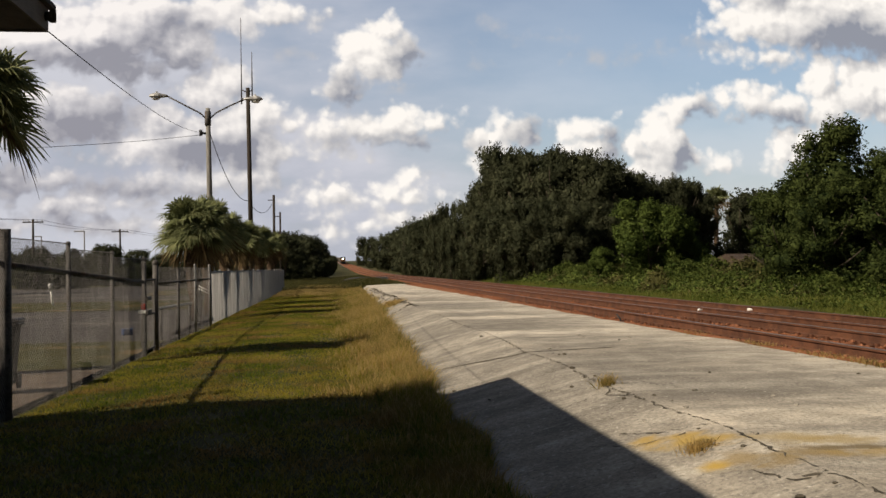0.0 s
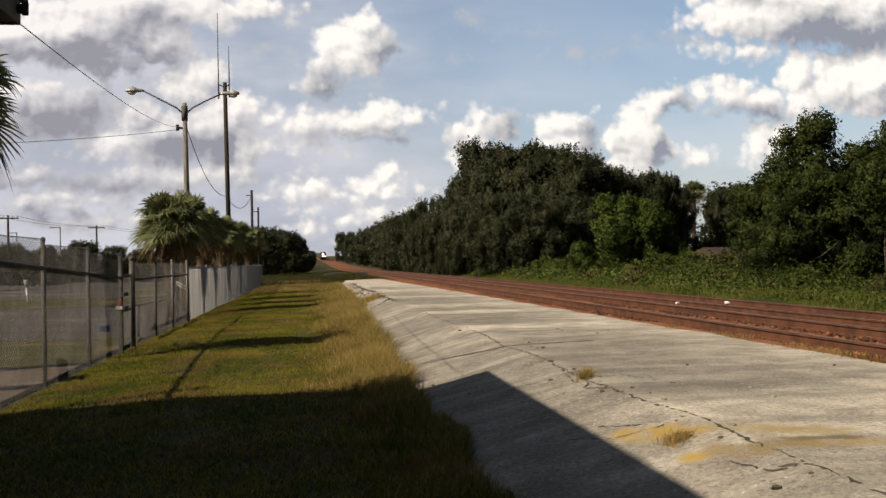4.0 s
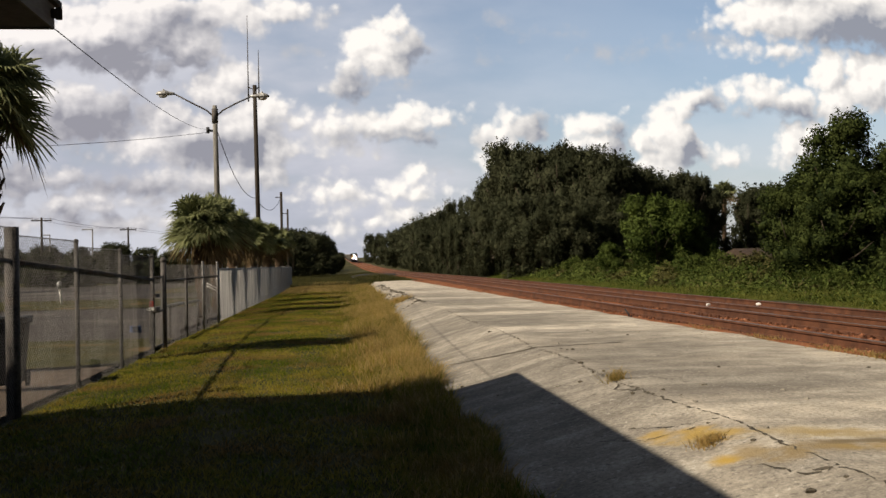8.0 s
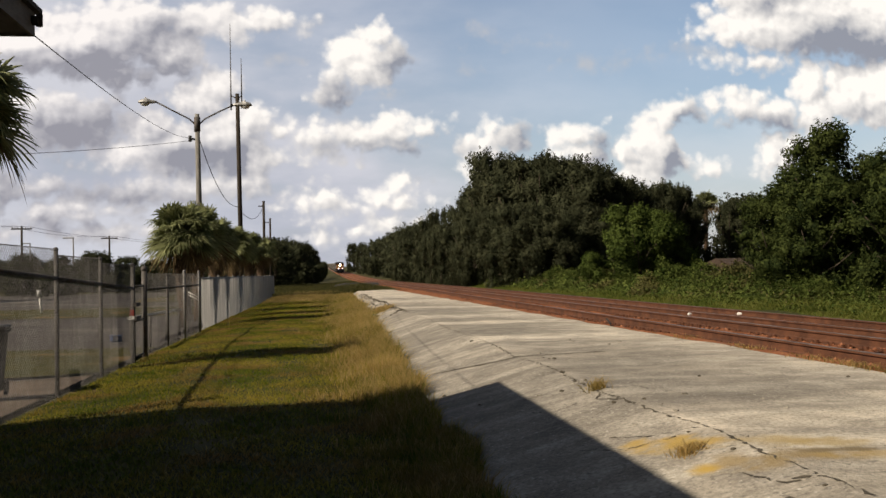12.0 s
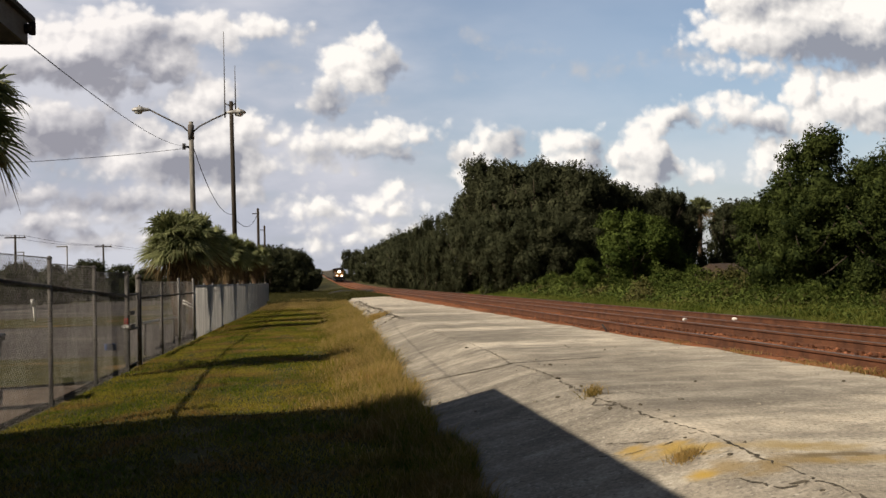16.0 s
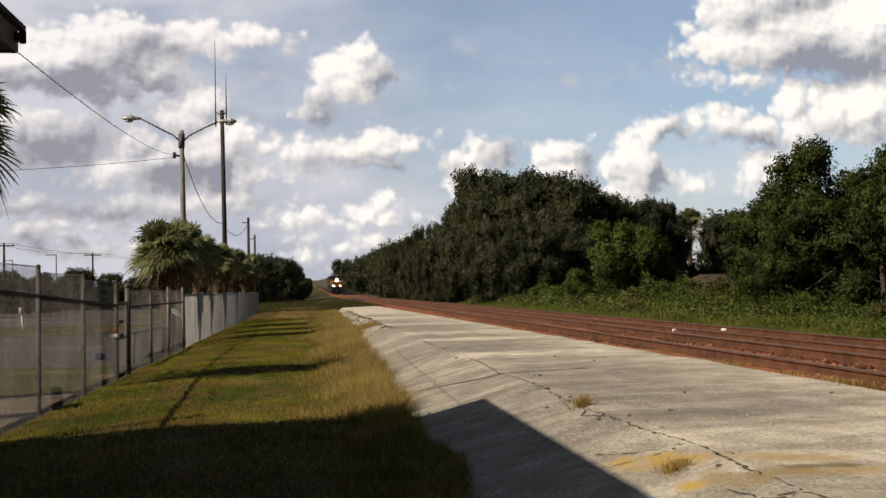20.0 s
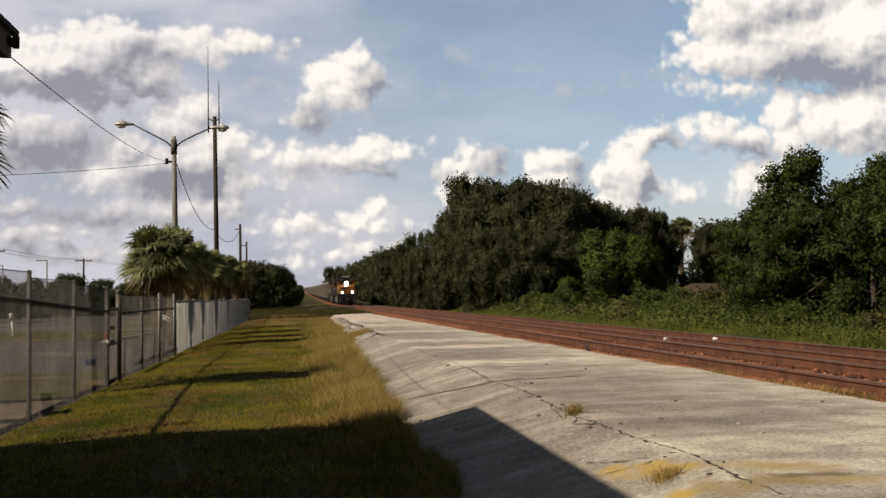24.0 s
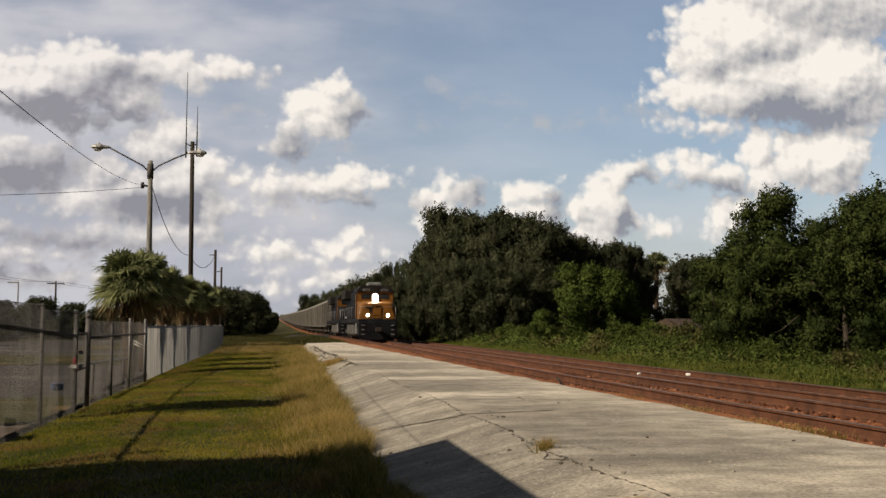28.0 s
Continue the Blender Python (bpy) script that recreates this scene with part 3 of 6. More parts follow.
    for cx, cy, rx, ry, colour, amount in ((2.46, 7.52, 0.15, 0.22, ochre, 0.8), (2.66, 7.26, 0.18, 0.24, ochre, 0.85), (2.83, 7.02, 0.14, 0.20, ochre, 0.75), (2.56, 6.42, 0.12, 0.15, ochre, 0.95), (2.75, 6.43, 0.13, 0.24, olive, 0.8),
                                           (2.92, 6.18, 0.16, 0.20, olive, 0.75), (3.28, 6.86, 0.34, 0.22, tan, 0.7), (3.62, 6.72, 0.36, 0.18, tan, 0.7), (3.24, 6.28, 0.34, 0.22, olive, 0.85), (3.62, 6.22, 0.40, 0.16, ochre, 0.5),
                                           (3.50, 6.42, 0.34, 0.09, (0.15, 0.110, 0.055), 0.85), (4.1, 6.1, 0.4, 0.16, tan, 0.5)):
        away = wvec(t, "LENGTH", wvec(t, "MULTIPLY_ADD", co, (1 / rx, 1 / ry, 0), (-cx / rx, -cy / ry, 0)))
        inside = wrange(t, wmath(t, "ADD", away, rag), 1.35, 0.25, 0.0, amount)
        c = wmix(t, inside, c, (*colour, 1))
    t.links.new(c, b.inputs["Base Color"])
    return m


M["concrete"] = concrete_material()


# ---- building blocks ----
def part(name, bm, material, parent=None, label=""):
    """One bmesh as one mesh object, under its thing or part."""
    me = bpy.data.meshes.new(name)
    bm.to_mesh(me)
    bm.free()
    return place_mesh(name, me, material, parent, label)


def place_mesh(name, me, material=None, parent=None, label=""):
    if material is not None and not me.materials:
        me.materials.append(material)
    ob = new(name, me)
    ob.parent = parent
    return tagged(ob, label) if label else ob


def thing(name, m, label, category, group="", kind=""):
    ob = new(name)
    ob.matrix_basis = m
    ob.empty_display_size = 0.2
    return tagged(ob, label, category, group, kind)


def np_mesh(name, verts, faces, smooth=False, normals=None):
    """A mesh from arrays; faces all have the same number of corners. normals: the way in which each corner's surface leans."""
    verts, faces = np.asarray(verts, np.float32), np.asarray(faces, np.int32)
    me = bpy.data.meshes.new(name)
    n, k = faces.shape
    me.vertices.add(len(verts)), me.loops.add(n * k), me.polygons.add(n)
    me.vertices.foreach_set("co", verts.ravel())
    me.loops.foreach_set("vertex_index", faces.ravel())
    me.polygons.foreach_set("loop_start", np.arange(0, n * k, k, dtype=np.int32))
    me.polygons.foreach_set("use_smooth", np.full(n, smooth or normals is not None))
    me.update(calc_edges=True)
    if normals is not None:
        me.normals_split_custom_set_from_vertices(np.asarray(normals, np.float32))
    return me


def box(bm, x0, x1, y0, y1, z0, z1, bevel=0.0):
    r = bmesh.ops.create_cube(bm, size=1.0, matrix=Matrix.LocRotScale(((x0 + x1) / 2, (y0 + y1) / 2, (z0 + z1) / 2), None, (x1 - x0, y1 - y0, z1 - z0)))
    if bevel:
        edges = list({e for v in r["verts"] for e in v.link_edges})
        bmesh.ops.bevel(bm, geom=edges, offset=bevel, segments=1, affect="EDGES")
    return r["verts"]


def boxes(*rows, bevel=0.0):
    bm = bmesh.new()
    for row in rows:
        box(bm, *row, bevel=bevel)
    return bm


def tube(bm, pts, radii, sides=8, cap=True):
    """A round bar along points."""
    pts = [Vector(p) for p in pts]
    if isinstance(radii, (int, float)):
        radii = [radii] * len(pts)
    rings = []
    for i, p in enumerate(pts):
        way = (pts[min(i + 1, len(pts) - 1)] - pts[max(i - 1, 0)]).normalized()
        a = way.orthogonal().normalized() if abs(way.z) > 0.99 else way.cross(Vector((0, 0, 1))).normalized()
        b = way.cross(a)
        rings.append([bm.verts.new(p + radii[i] * (math.cos(2 * math.pi * k / sides) * a + math.sin(2 * math.pi * k / sides) * b)) for k in range(sides)])
    for r0, r1 in zip(rings, rings[1:]):
        for k in range(sides):
            f = bm.faces.new((r0[k], r0[(k + 1) % sides], r1[(k + 1) % sides], r1[k]))
            f.smooth = True
    if cap:
        bm.faces.new(rings[0][::-1]), bm.faces.new(rings[-1])
    return bm


def tubes(*rows, sides=8):
    bm = bmesh.new()
    for pts, radii in rows:
        tube(bm, pts, radii, sides)
    return bm


def prism(bm, outline, axis, a, b):
    """A flat outline (list of 2 numbers) pushed along an axis from a to b."""
    def at(p, d):
        return {"x": (d, *p), "y": (p[0], d, p[1]), "z": (*p, d)}[axis]
    lo, hi = [bm.verts.new(at(p, a)) for p in outline], [bm.verts.new(at(p, b)) for p in outline]
    n = len(outline)
    for i in range(n):
        bm.faces.new((lo[i], lo[(i + 1) % n], hi[(i + 1) % n], hi[i]))
    bm.faces.new(lo[::-1]), bm.faces.new(hi)
    bmesh.ops.recalc_face_normals(bm, faces=bm.faces)
    return bm


def sheet(name, xs, ys, height, smooth=True):
    """A ground sheet over a grid; height(x, y) with arrays; xs may be a function of y."""
    ys = np.asarray(ys, float)
    rows = np.array([xs(y) if callable(xs) else xs for y in ys], float)
    yy = np.repeat(ys[:, None], rows.shape[1], 1)
    zz = height(rows, yy)
    n, k = rows.shape
    i = (np.arange(n - 1)[:, None] * k + np.arange(k - 1)[None]).ravel()
    return np_mesh(name, np.stack([rows, yy, zz], -1).reshape(-1, 3), np.stack([i, i + 1, i + k + 1, i + k], -1), smooth)


def waves(x, y, size, seed):
    """Gentle unevenness between -1 and 1."""
    r = np.random.RandomState(seed)
    out = 0
    for _ in range(6):
        a, f, p = r.uniform(0, 6.28), r.uniform(0.5, 1.6) / size, r.uniform(0, 6.28)
        out = out + np.sin((x * np.cos(a) + y * np.sin(a)) * f * 6.28 + p)
    return out / 3.5


# ---- ground ----
def lawn_height(x, y):
    z = 0.13 * np.clip((x + 3.7) / 2.2, 0, 1)
    z = np.where(x > 0.9, 0.13 - 0.05 * np.clip((x - 0.9) / 0.5, 0, 1), z)
    return z + 0.012 * waves(x, y, 2.5, 3)


def spaced(a, b, first, grow):
    out = [a]
    while out[-1] < b:
        out.append(out[-1] + first)
        first *= grow
    out[-1] = b
    return np.array(out)


def build_ground():
    far = 3500.0

    me = sheet("ground", np.array([-far, -300, -60, -5, 20, 60, 300, far]), np.array([-far, -300, -20, 60, 300, 900, far]), lambda x, y: -0.22 + 0 * x)
    tagged(place_mesh("ground", me, M["verge"]), "wide flat ground of rough grass and scrub", "ground", kind="structure")
    # lawn between the fence and the platform, going on as a bank beside the line
    me = sheet("lawn", lambda y: np.linspace(-3.84, 2.6, 36), spaced(-9, 92, 0.25, 1.02), lawn_height)
    tagged(place_mesh("lawn", me, M["lawn"]), "mown lawn with dry patches between fence and platform", "lawn", kind="structure")

    def bank(x, y):
        return 0.08 + 0.30 * np.clip((x - 1.5) / 3.0, 0, 1) + 0.05 * waves(x, y, 9, 5) + 3.3 * np.clip((y - 180) / 420, 0, 3) ** 1.2 - 0.2 * np.clip((84 - y) / 8, 0, 1)

    me = sheet("railway_bank", lambda y: np.linspace(-14, 6.7 + 0.006 * max(0.0, y - 250) + (0.65 if y > 85 else 0), 18), spaced(76, 1400, 2.0, 1.06), bank)
    tagged(place_mesh("railway_bank", me, M["verge"]), "grassy bank along the railway line", "embankment", kind="structure")

    # weedy ground beyond the tracks
    def weedy(x, y):
        return 0.28 - 0.10 * np.clip((x - 14) / 6, 0, 1) + 0.08 * waves(x, y, 5, 8) + 3.4 * np.clip((y - 180) / 420, 0, 3) ** 1.2

    me = sheet("weedy_ground", lambda y: 0.006 * max(0.0, y - 250) + spaced(13.3, 120, 0.5, 1.12), spaced(-30, 1400, 1.2, 1.03), weedy)
    tagged(place_mesh("weedy_ground", me, M["verge"]), "green weedy ground beyond the tracks", "ground", kind="structure")
    # car park behind the fence: bare strip, grass strip, drive, grass strip, road
    for name, mt, label, y0, y1, z in (
            ("dirt_strip", "soil", "bare sandy strip behind the fence", -9, 19.5, -0.07), ("grass_verge", "lawn", "mown grass strip beside the drive", 19.5, 27.0, -0.05),
            ("parking_lot", "asphalt", "worn grey asphalt car park", 27.0, 49.0, -0.08), ("grass_verge", "lawn", "mown grass island in the car park", 49.0, 64.0, -0.05),
            ("road", "asphalt", "pale grey asphalt road", 64.0, 128.0, -0.08)):
        me = sheet(name, spaced(-150, -4.2, 6.0, 0.96), np.linspace(y0, y1, 12), lambda x, y: z + 0.01 * waves(x, y, 4, int(y0) + 40))
        tagged(place_mesh(name, me, M[mt]), label, "ground", kind="structure")


build_ground()


# ---- platform ----
RIDGE, TOP = 2.95, 0.50


def toe(y):
    return 1.22 + 0.020 * np.clip(y - 13, 0, 38) + 0.10 * np.sin(y * 1.9) * np.sin(y * 0.53) + 0.03 * np.sin(y * 7.1)


def edge(y):
    return 6.52 - 0.010 * np.clip(y - 8, 0, 90) + 0.04 * np.sin(y * 2.3) * np.sin(y * 0.71)


def platform_height(x, y):
    t = toe(y)
    up = np.clip((x - t) / (RIDGE - t), 0, 1)
    return 0.06 + (TOP - 0.06) * up + 0.012 * waves(x, y, 3.0, 11) * np.clip(up, 0.2, 1)


def build_platform():
    def across(y):
        t, e = toe(y), edge(y)
        x = np.concatenate([[t], np.linspace(t + 0.02, RIDGE, 9), np.linspace(RIDGE, e - 0.02, 12)[1:], [e]])
        return np.concatenate([[t - 0.03], x, [e + 0.03]])

    def height(x, y):
        z = platform_height(x, y)
        z[:, 0] = -0.2
        z[:, -1] = -0.05
        return z

    ys = spaced(-9, 76.5, 0.30, 1.008)
    me = sheet("platform", across, ys, height)
    # broken far end
    for v in me.vertices:
        if v.co.y > 62:
            v.co.y += (v.co.x - 4.2) * 2.6 * min(1.0, (v.co.y - 62) / 12)
            v.co.y += 0.35 * math.sin(v.co.x * 9)
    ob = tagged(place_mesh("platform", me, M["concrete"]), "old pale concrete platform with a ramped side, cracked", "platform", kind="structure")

    def ribbon(pts, width, seed, jag=0.05, lift=0.006, broken=False):
        r = random.Random(seed)
        line = []
        for (x0, y0), (x1, y1) in zip(pts, pts[1:]):
            n = max(2, int(math.hypot(x1 - x0, y1 - y0) / (0.045 if broken else 0.12)))
            line += [(x0 + (x1 - x0) * i / n + r.uniform(-jag, jag), y0 + (y1 - y0) * i / n + r.uniform(-jag, jag)) for i in range(n)]
        line.append(pts[-1])
        bm, last = bmesh.new(), None
        for i, (x, y) in enumerate(line):
            q = line[min(i + 1, len(line) - 1)] if i + 1 < len(line) else line[i]
            p = line[max(i - 1, 0)]
            way = Vector((q[0] - p[0], q[1] - p[1])).normalized()
            wide = r.choice((0.25, 0.4, 0.5, 0.8, 1.0, 2.0)) if broken else r.uniform(0.25, 1.0)
            w = width * wide / 2 * (0.2 if i in (0, len(line) - 1) else 1)
            pair = []
            for s in (-1, 1):
                xx, yy = x - s * way.y * w, y + s * way.x * w
                pair.append(bm.verts.new((xx, yy, float(platform_height(np.array(xx), np.array(yy))) + lift)))
            if last and not (broken and r.random() < 0.16):
                bm.faces.new((last[0], last[1], pair[1], pair[0]))
            last = pair
        return bm

    for i, (pts, w) in enumerate((
            ([(1.30, 15.7), (1.44, 15.48), (1.9, 15.1), (2.39, 14.78), (2.98, 14.45), (3.6, 14.65), (4.35, 14.82)], 0.16),
            ([(4.6, 14.95), (5.5, 15.5), (6.3, 15.8)], 0.03),
            ([(2.98, 26.5), (2.9, 22), (3.0, 18.3), (2.9, 14.8), (2.95, 12.1), (2.86, 10.1), (2.95, 8.4), (3.02, 7.5), (2.95, 6.4), (2.98, 5.4), (2.9, 3.5)], 0.034),
            ([(2.96, 32.5), (2.88, 37), (2.92, 43), (2.84, 52), (2.9, 64)], 0.22), ([(3.02, 7.5), (2.6, 7.7), (2.35, 8.1)], 0.03),
            ([(2.86, 10.1), (2.55, 10.5), (2.4, 11.0)], 0.03), 
            ([(2.95, 12.1), (2.5, 12.0)], 0.03), ([(2.98, 8.9), (3.3, 8.75), (3.5, 8.9)], 0.02), ([(2.1, 7.9), (2.35, 7.5), (2.8, 7.45)], 0.025), ([(2.2, 9.2), (2.5, 9.0), (2.85, 9.3)], 0.02), ([(2.64, 6.18), (2.70, 5.95), (2.74, 5.72), (2.82, 5.63), (2.90, 5.66)], 0.045), ([(2.82, 5.72), (2.92, 5.66), (2.98, 5.60)], 0.09), ([(2.90, 10.0), (2.75, 9.7), (2.88, 9.4)], 0.03), ([(3.9, 12.6), (4.3, 12.5), (4.9, 12.9)], 0.02), ([(2.0, 10.3), (2.3, 9.7), (2.6, 9.8)], 0.02), ([(3.6, 9.6), (3.35, 9.9), (3.3, 10.3)], 0.02), ([(2.98, 18.3), (2.4, 18.0), (1.9, 17.6)], 0.03))):
        part("crack", ribbon(pts, w * (0.6 if i in (0, 3) else 0.5), i, 0.012 if i == 0 else 0.022, broken=i not in (0, 3)), M["crack"], ob)

    # chips of loose concrete
    r = random.Random(5)
    for _ in range(46):
        x, y = r.uniform(1.6, 6.2), r.uniform(4.5, 22)
        if r.random() < 0.6:
            x = RIDGE + r.gauss(0, 0.25)
        s = r.uniform(0.012, 0.04)
        bm = bmesh.new()
        bmesh.ops.create_icosphere(bm, subdivisions=1, radius=s)
        for v in bm.verts:
            v.co = Vector((v.co.x * r.uniform(0.6, 1.3), v.co.y * r.uniform(0.6, 1.3), v.co.z * 0.5))
        chip = part("concrete_chip", bm, M["concrete"] if r.random() < 0.5 else M["crack"], ob)
        chip.location = (x, y, float(platform_height(np.array(x), np.array(y))) + s * 0.2)

    # broken concrete on the ramp's far part
    for _ in range(230):
        y = r.uniform(33, 64)
        x = r.uniform(float(toe(y)) + 0.15, RIDGE + 0.05)
        k = r.uniform(0.025, 0.085)
        bm = bmesh.new()
        bmesh.ops.create_cube(bm, size=1.0)
        for v in bm.verts:
            v.co = Vector((v.co.x * k * r.uniform(0.8, 2.0), v.co.y * k * r.uniform(0.8, 2.4), v.co.z * k * r.uniform(0.35, 0.7)))
        piece = part("concrete_chip", bm, M["concrete"] if r.random() < 0.55 else M["crack"], ob)
        piece.matrix_basis = pose(x, y, float(platform_height(np.array(x), np.array(y))) + k * 0.08, r.uniform(-12, 12), r.uniform(-12, 12), r.uniform(0, 360))


build_platform()


# ---- railway ----
TRACKS = ((7.85, 0.60), (11.45, 0.47))  # middle line, height of the rail head
GAUGE = 1.51


def grade(y):
    """The line climbs gently a long way off."""
    return 3.5 * np.clip((y - 180) / 420, 0, 3) ** 1.2


def drift(y):
    """How far the line bends away from straight."""
    k = np.clip(np.asarray(y) / 90, 0, 1)
    return 0.80 * k * k * (3 - 2 * k) + 0.006 * np.clip(np.asarray(y) - 250, 0, None)


def build_ballast():
    def height(x, y):
        x = x - drift(y)
        z = np.where(x < 9.8, 0.40, 0.28) + 0.03 * waves(x, y, 1.5, 21) + 0.02 * waves(x, y, 0.5, 22)
        z = z - 0.12 * np.clip((x - 12.9) / 0.7, 0, 1) - 0.10 * np.exp(-((x - 9.7) / 0.5) ** 2)
        z = z + 0.115 * np.exp(-((x + drift(y) - edge(y) - 0.10) / 0.20) ** 2)
        return z + grade(y)

    me = sheet("ballast_bed", lambda y: np.linspace((edge(y) - 0.3) if y < 78 else (6.3 + drift(y)), 13.75 + drift(y), 48), spaced(-12, 1400, 0.35, 1.02), height)
    ob = tagged(place_mesh("ballast_bed", me, M["ballast"]), "rust-stained ballast bed under two railway tracks", "ballast", kind="structure")
    me2 = sheet("gravel_path", lambda y: drift(y) + np.linspace(9.35, 10.15, 7), spaced(-12, 120, 0.35, 1.03), lambda x, y: height(x, y) + 0.02 - 0.25 * np.abs((x - drift(y) - 9.75) / 0.4) ** 6)
    place_mesh("gravel_path", me2, M["gravel"], ob, "greyer gravel between the tracks")
    # loose stones
    r = np.random.RandomState(9)
    n = 9000
    y = 6 + 50 * r.rand(n) ** 1.7
    x = r.uniform(6.6, 13.2, n) + drift(y)
    s = r.uniform(0.018, 0.05, n)
    shape = np.array([(1, 0, 0), (0, 1, 0), (-1, 0, 0), (0, -1, 0), (0.1, 0.1, 0.8)], float)
    a = r.uniform(0, 6.28, n)
    c, sn = np.cos(a)[:, None], np.sin(a)[:, None]
    px = (shape[None, :, 0] * c - shape[None, :, 1] * sn) * s[:, None] * r.uniform(0.7, 1.4, (n, 1))
    py = (shape[None, :, 0] * sn + shape[None, :, 1] * c) * s[:, None]
    pz = shape[None, :, 2] * s[:, None] + r.uniform(0, 0.01, (n, 1))
    v = np.stack([px + x[:, None], py + y[:, None], pz + height(x, y)[:, None]], -1).reshape(-1, 3)
    f = (np.arange(n)[:, None, None] * 5 + np.array([(0, 1, 4), (1, 2, 4), (2, 3, 4), (3, 0, 4)])[None]).reshape(-1, 3)
    tagged(place_mesh("ballast_stones", np_mesh("ballast_stones", v, f), M["stone"]), "loose rusty ballast stones between the rails", "gravel", kind="stuff")
    return height


ballast_height = build_ballast()


def build_track(middle, head, label):
    track = thing("railway_track", pose(middle, 0, head), label, "railway track", kind="structure")
    ys = spaced(-12, 1400, 6.0, 1.06)
    outline = [(-0.07, -0.18), (0.07, -0.18), (0.07, -0.165), (0.012, -0.14), (0.012, -0.045), (0.037, -0.035), (0.037, -0.006), (-0.037, -0.006), (-0.037, -0.035), (-0.012, -0.045), (-0.012, -0.14), (-0.07, -0.165)]
    for s in (-1, 1):
        for name, line, mt, lb in (("rail", outline, "rail_side", ""), ("rail_head", [(-0.034, -0.006), (0.034, -0.006), (0.030, 0), (-0.030, 0)], "rail_top", "worn running surface")):
            k = len(line)
            v = np.array([[(px + s * GAUGE / 2 + drift(y), y, pz + grade(y)) for px, pz in line] for y in ys]).reshape(-1, 3)
            i = (np.arange(len(ys) - 1)[:, None] * k + np.arange(k)[None])
            j = (np.arange(len(ys) - 1)[:, None] * k + (np.arange(k)[None] + 1) % k)
            place_mesh(name, np_mesh(name, v, np.stack([i, i + k, j + k, j], -1).reshape(-1, 4)), M[mt], track, lb)
    r = random.Random(int(middle * 10))
    bm = boxes((-1.28, 1.28, -0.115, 0.115, -0.16, 0), bevel=0.015)
    me = bpy.data.meshes.new("tie")
    bm.to_mesh(me), bm.free()
    me.materials.append(M["tie"])
    plate = bpy.data.meshes.new("tie_plate")
    bm = boxes((-0.18, 0.18, -0.09, 0.09, 0, 0.014), (-0.13, -0.105, -0.06, -0.035, 0.014, 0.05), (0.105, 0.13, 0.035, 0.06, 0.014, 0.05), (-0.12, -0.075, -0.16, 0.16, -0.02, 0.045))
    bm.to_mesh(plate), bm.free()
    plate.materials.append(M["rail_side"])
    y = -2.0
    while y < 62:
        tie = place_mesh("tie", me, None, track)
        tie.matrix_basis = pose(r.uniform(-0.05, 0.05) + float(drift(y)), y, -0.207, 0, 0, r.uniform(-1.2, 1.2))
        if 6 < y < 36:
            for s in (-1, 1):
                p = place_mesh("tie_plate", plate, None, track)
                p.matrix_basis = pose(s * GAUGE / 2 + float(drift(y)), y, -0.194)
        y += 0.54 + r.uniform(-0.03, 0.03)
    return track


build_track(*TRACKS[0], "rusty main railway track on ballast beside the platform")
build_track(*TRACKS[1], "second rusty railway track on ballast")


def build_rail_bits():
    for x, y, a in ((10.43, 27.2, 20), (11.98, 27.4, -30)):
        bm = bmesh.new()
        bmesh.ops.create_icosphere(bm, subdivisions=2, radius=0.062)
        for v in bm.verts:
            v.co = Vector((v.co.x * 1.3, v.co.y * 0.8, v.co.z * 0.75)) * (1 + 0.25 * math.sin(v.co.x * 37 + v.co.y * 23) * math.cos(v.co.z * 31))
        ob = part("white_rock", bm, M["white"])
        ob.matrix_basis = pose(x, y, float(ballast_height(np.array(x), np.array(y))) + (0.20 if x < 11 else 0.12), 0, 0, a)
        tagged(ob, "pale whitish rock lying on the ballast", "rock")
    # a bent rod stuck in the platform's edge
    ob = part("bent_rod", tubes(([(0, 0, -0.1), (0.02, 0, 0.10), (-0.10, 0.05, 0.28)], 0.03), ([(0, 0, 0), (0.12, 0.02, 0.04)], 0.03)), M["cable"])
    ob.matrix_basis = pose(6.48, 21.7, 0.46)
    ob.scale = (0.7, 0.7, 0.7)
    tagged(ob, "short bent dark rod stuck beside the rails", "scrap metal")
    # dark road over the line, far off
    me = sheet("level_crossing", np.linspace(1.6, 7.6, 24), np.linspace(122, 131, 8), lambda x, y: 0.66 - 0.5 * np.clip((4 - x) / 2.4, 0, 1) ** 2 - 0.35 * np.clip(np.abs(y - 126.5) / 4.5, 0, 1) ** 3)
    tagged(place_mesh("level_crossing", me, M["dark_road"]), "dark asphalt road crossing the tracks", "road", kind="structure")


build_rail_bits()


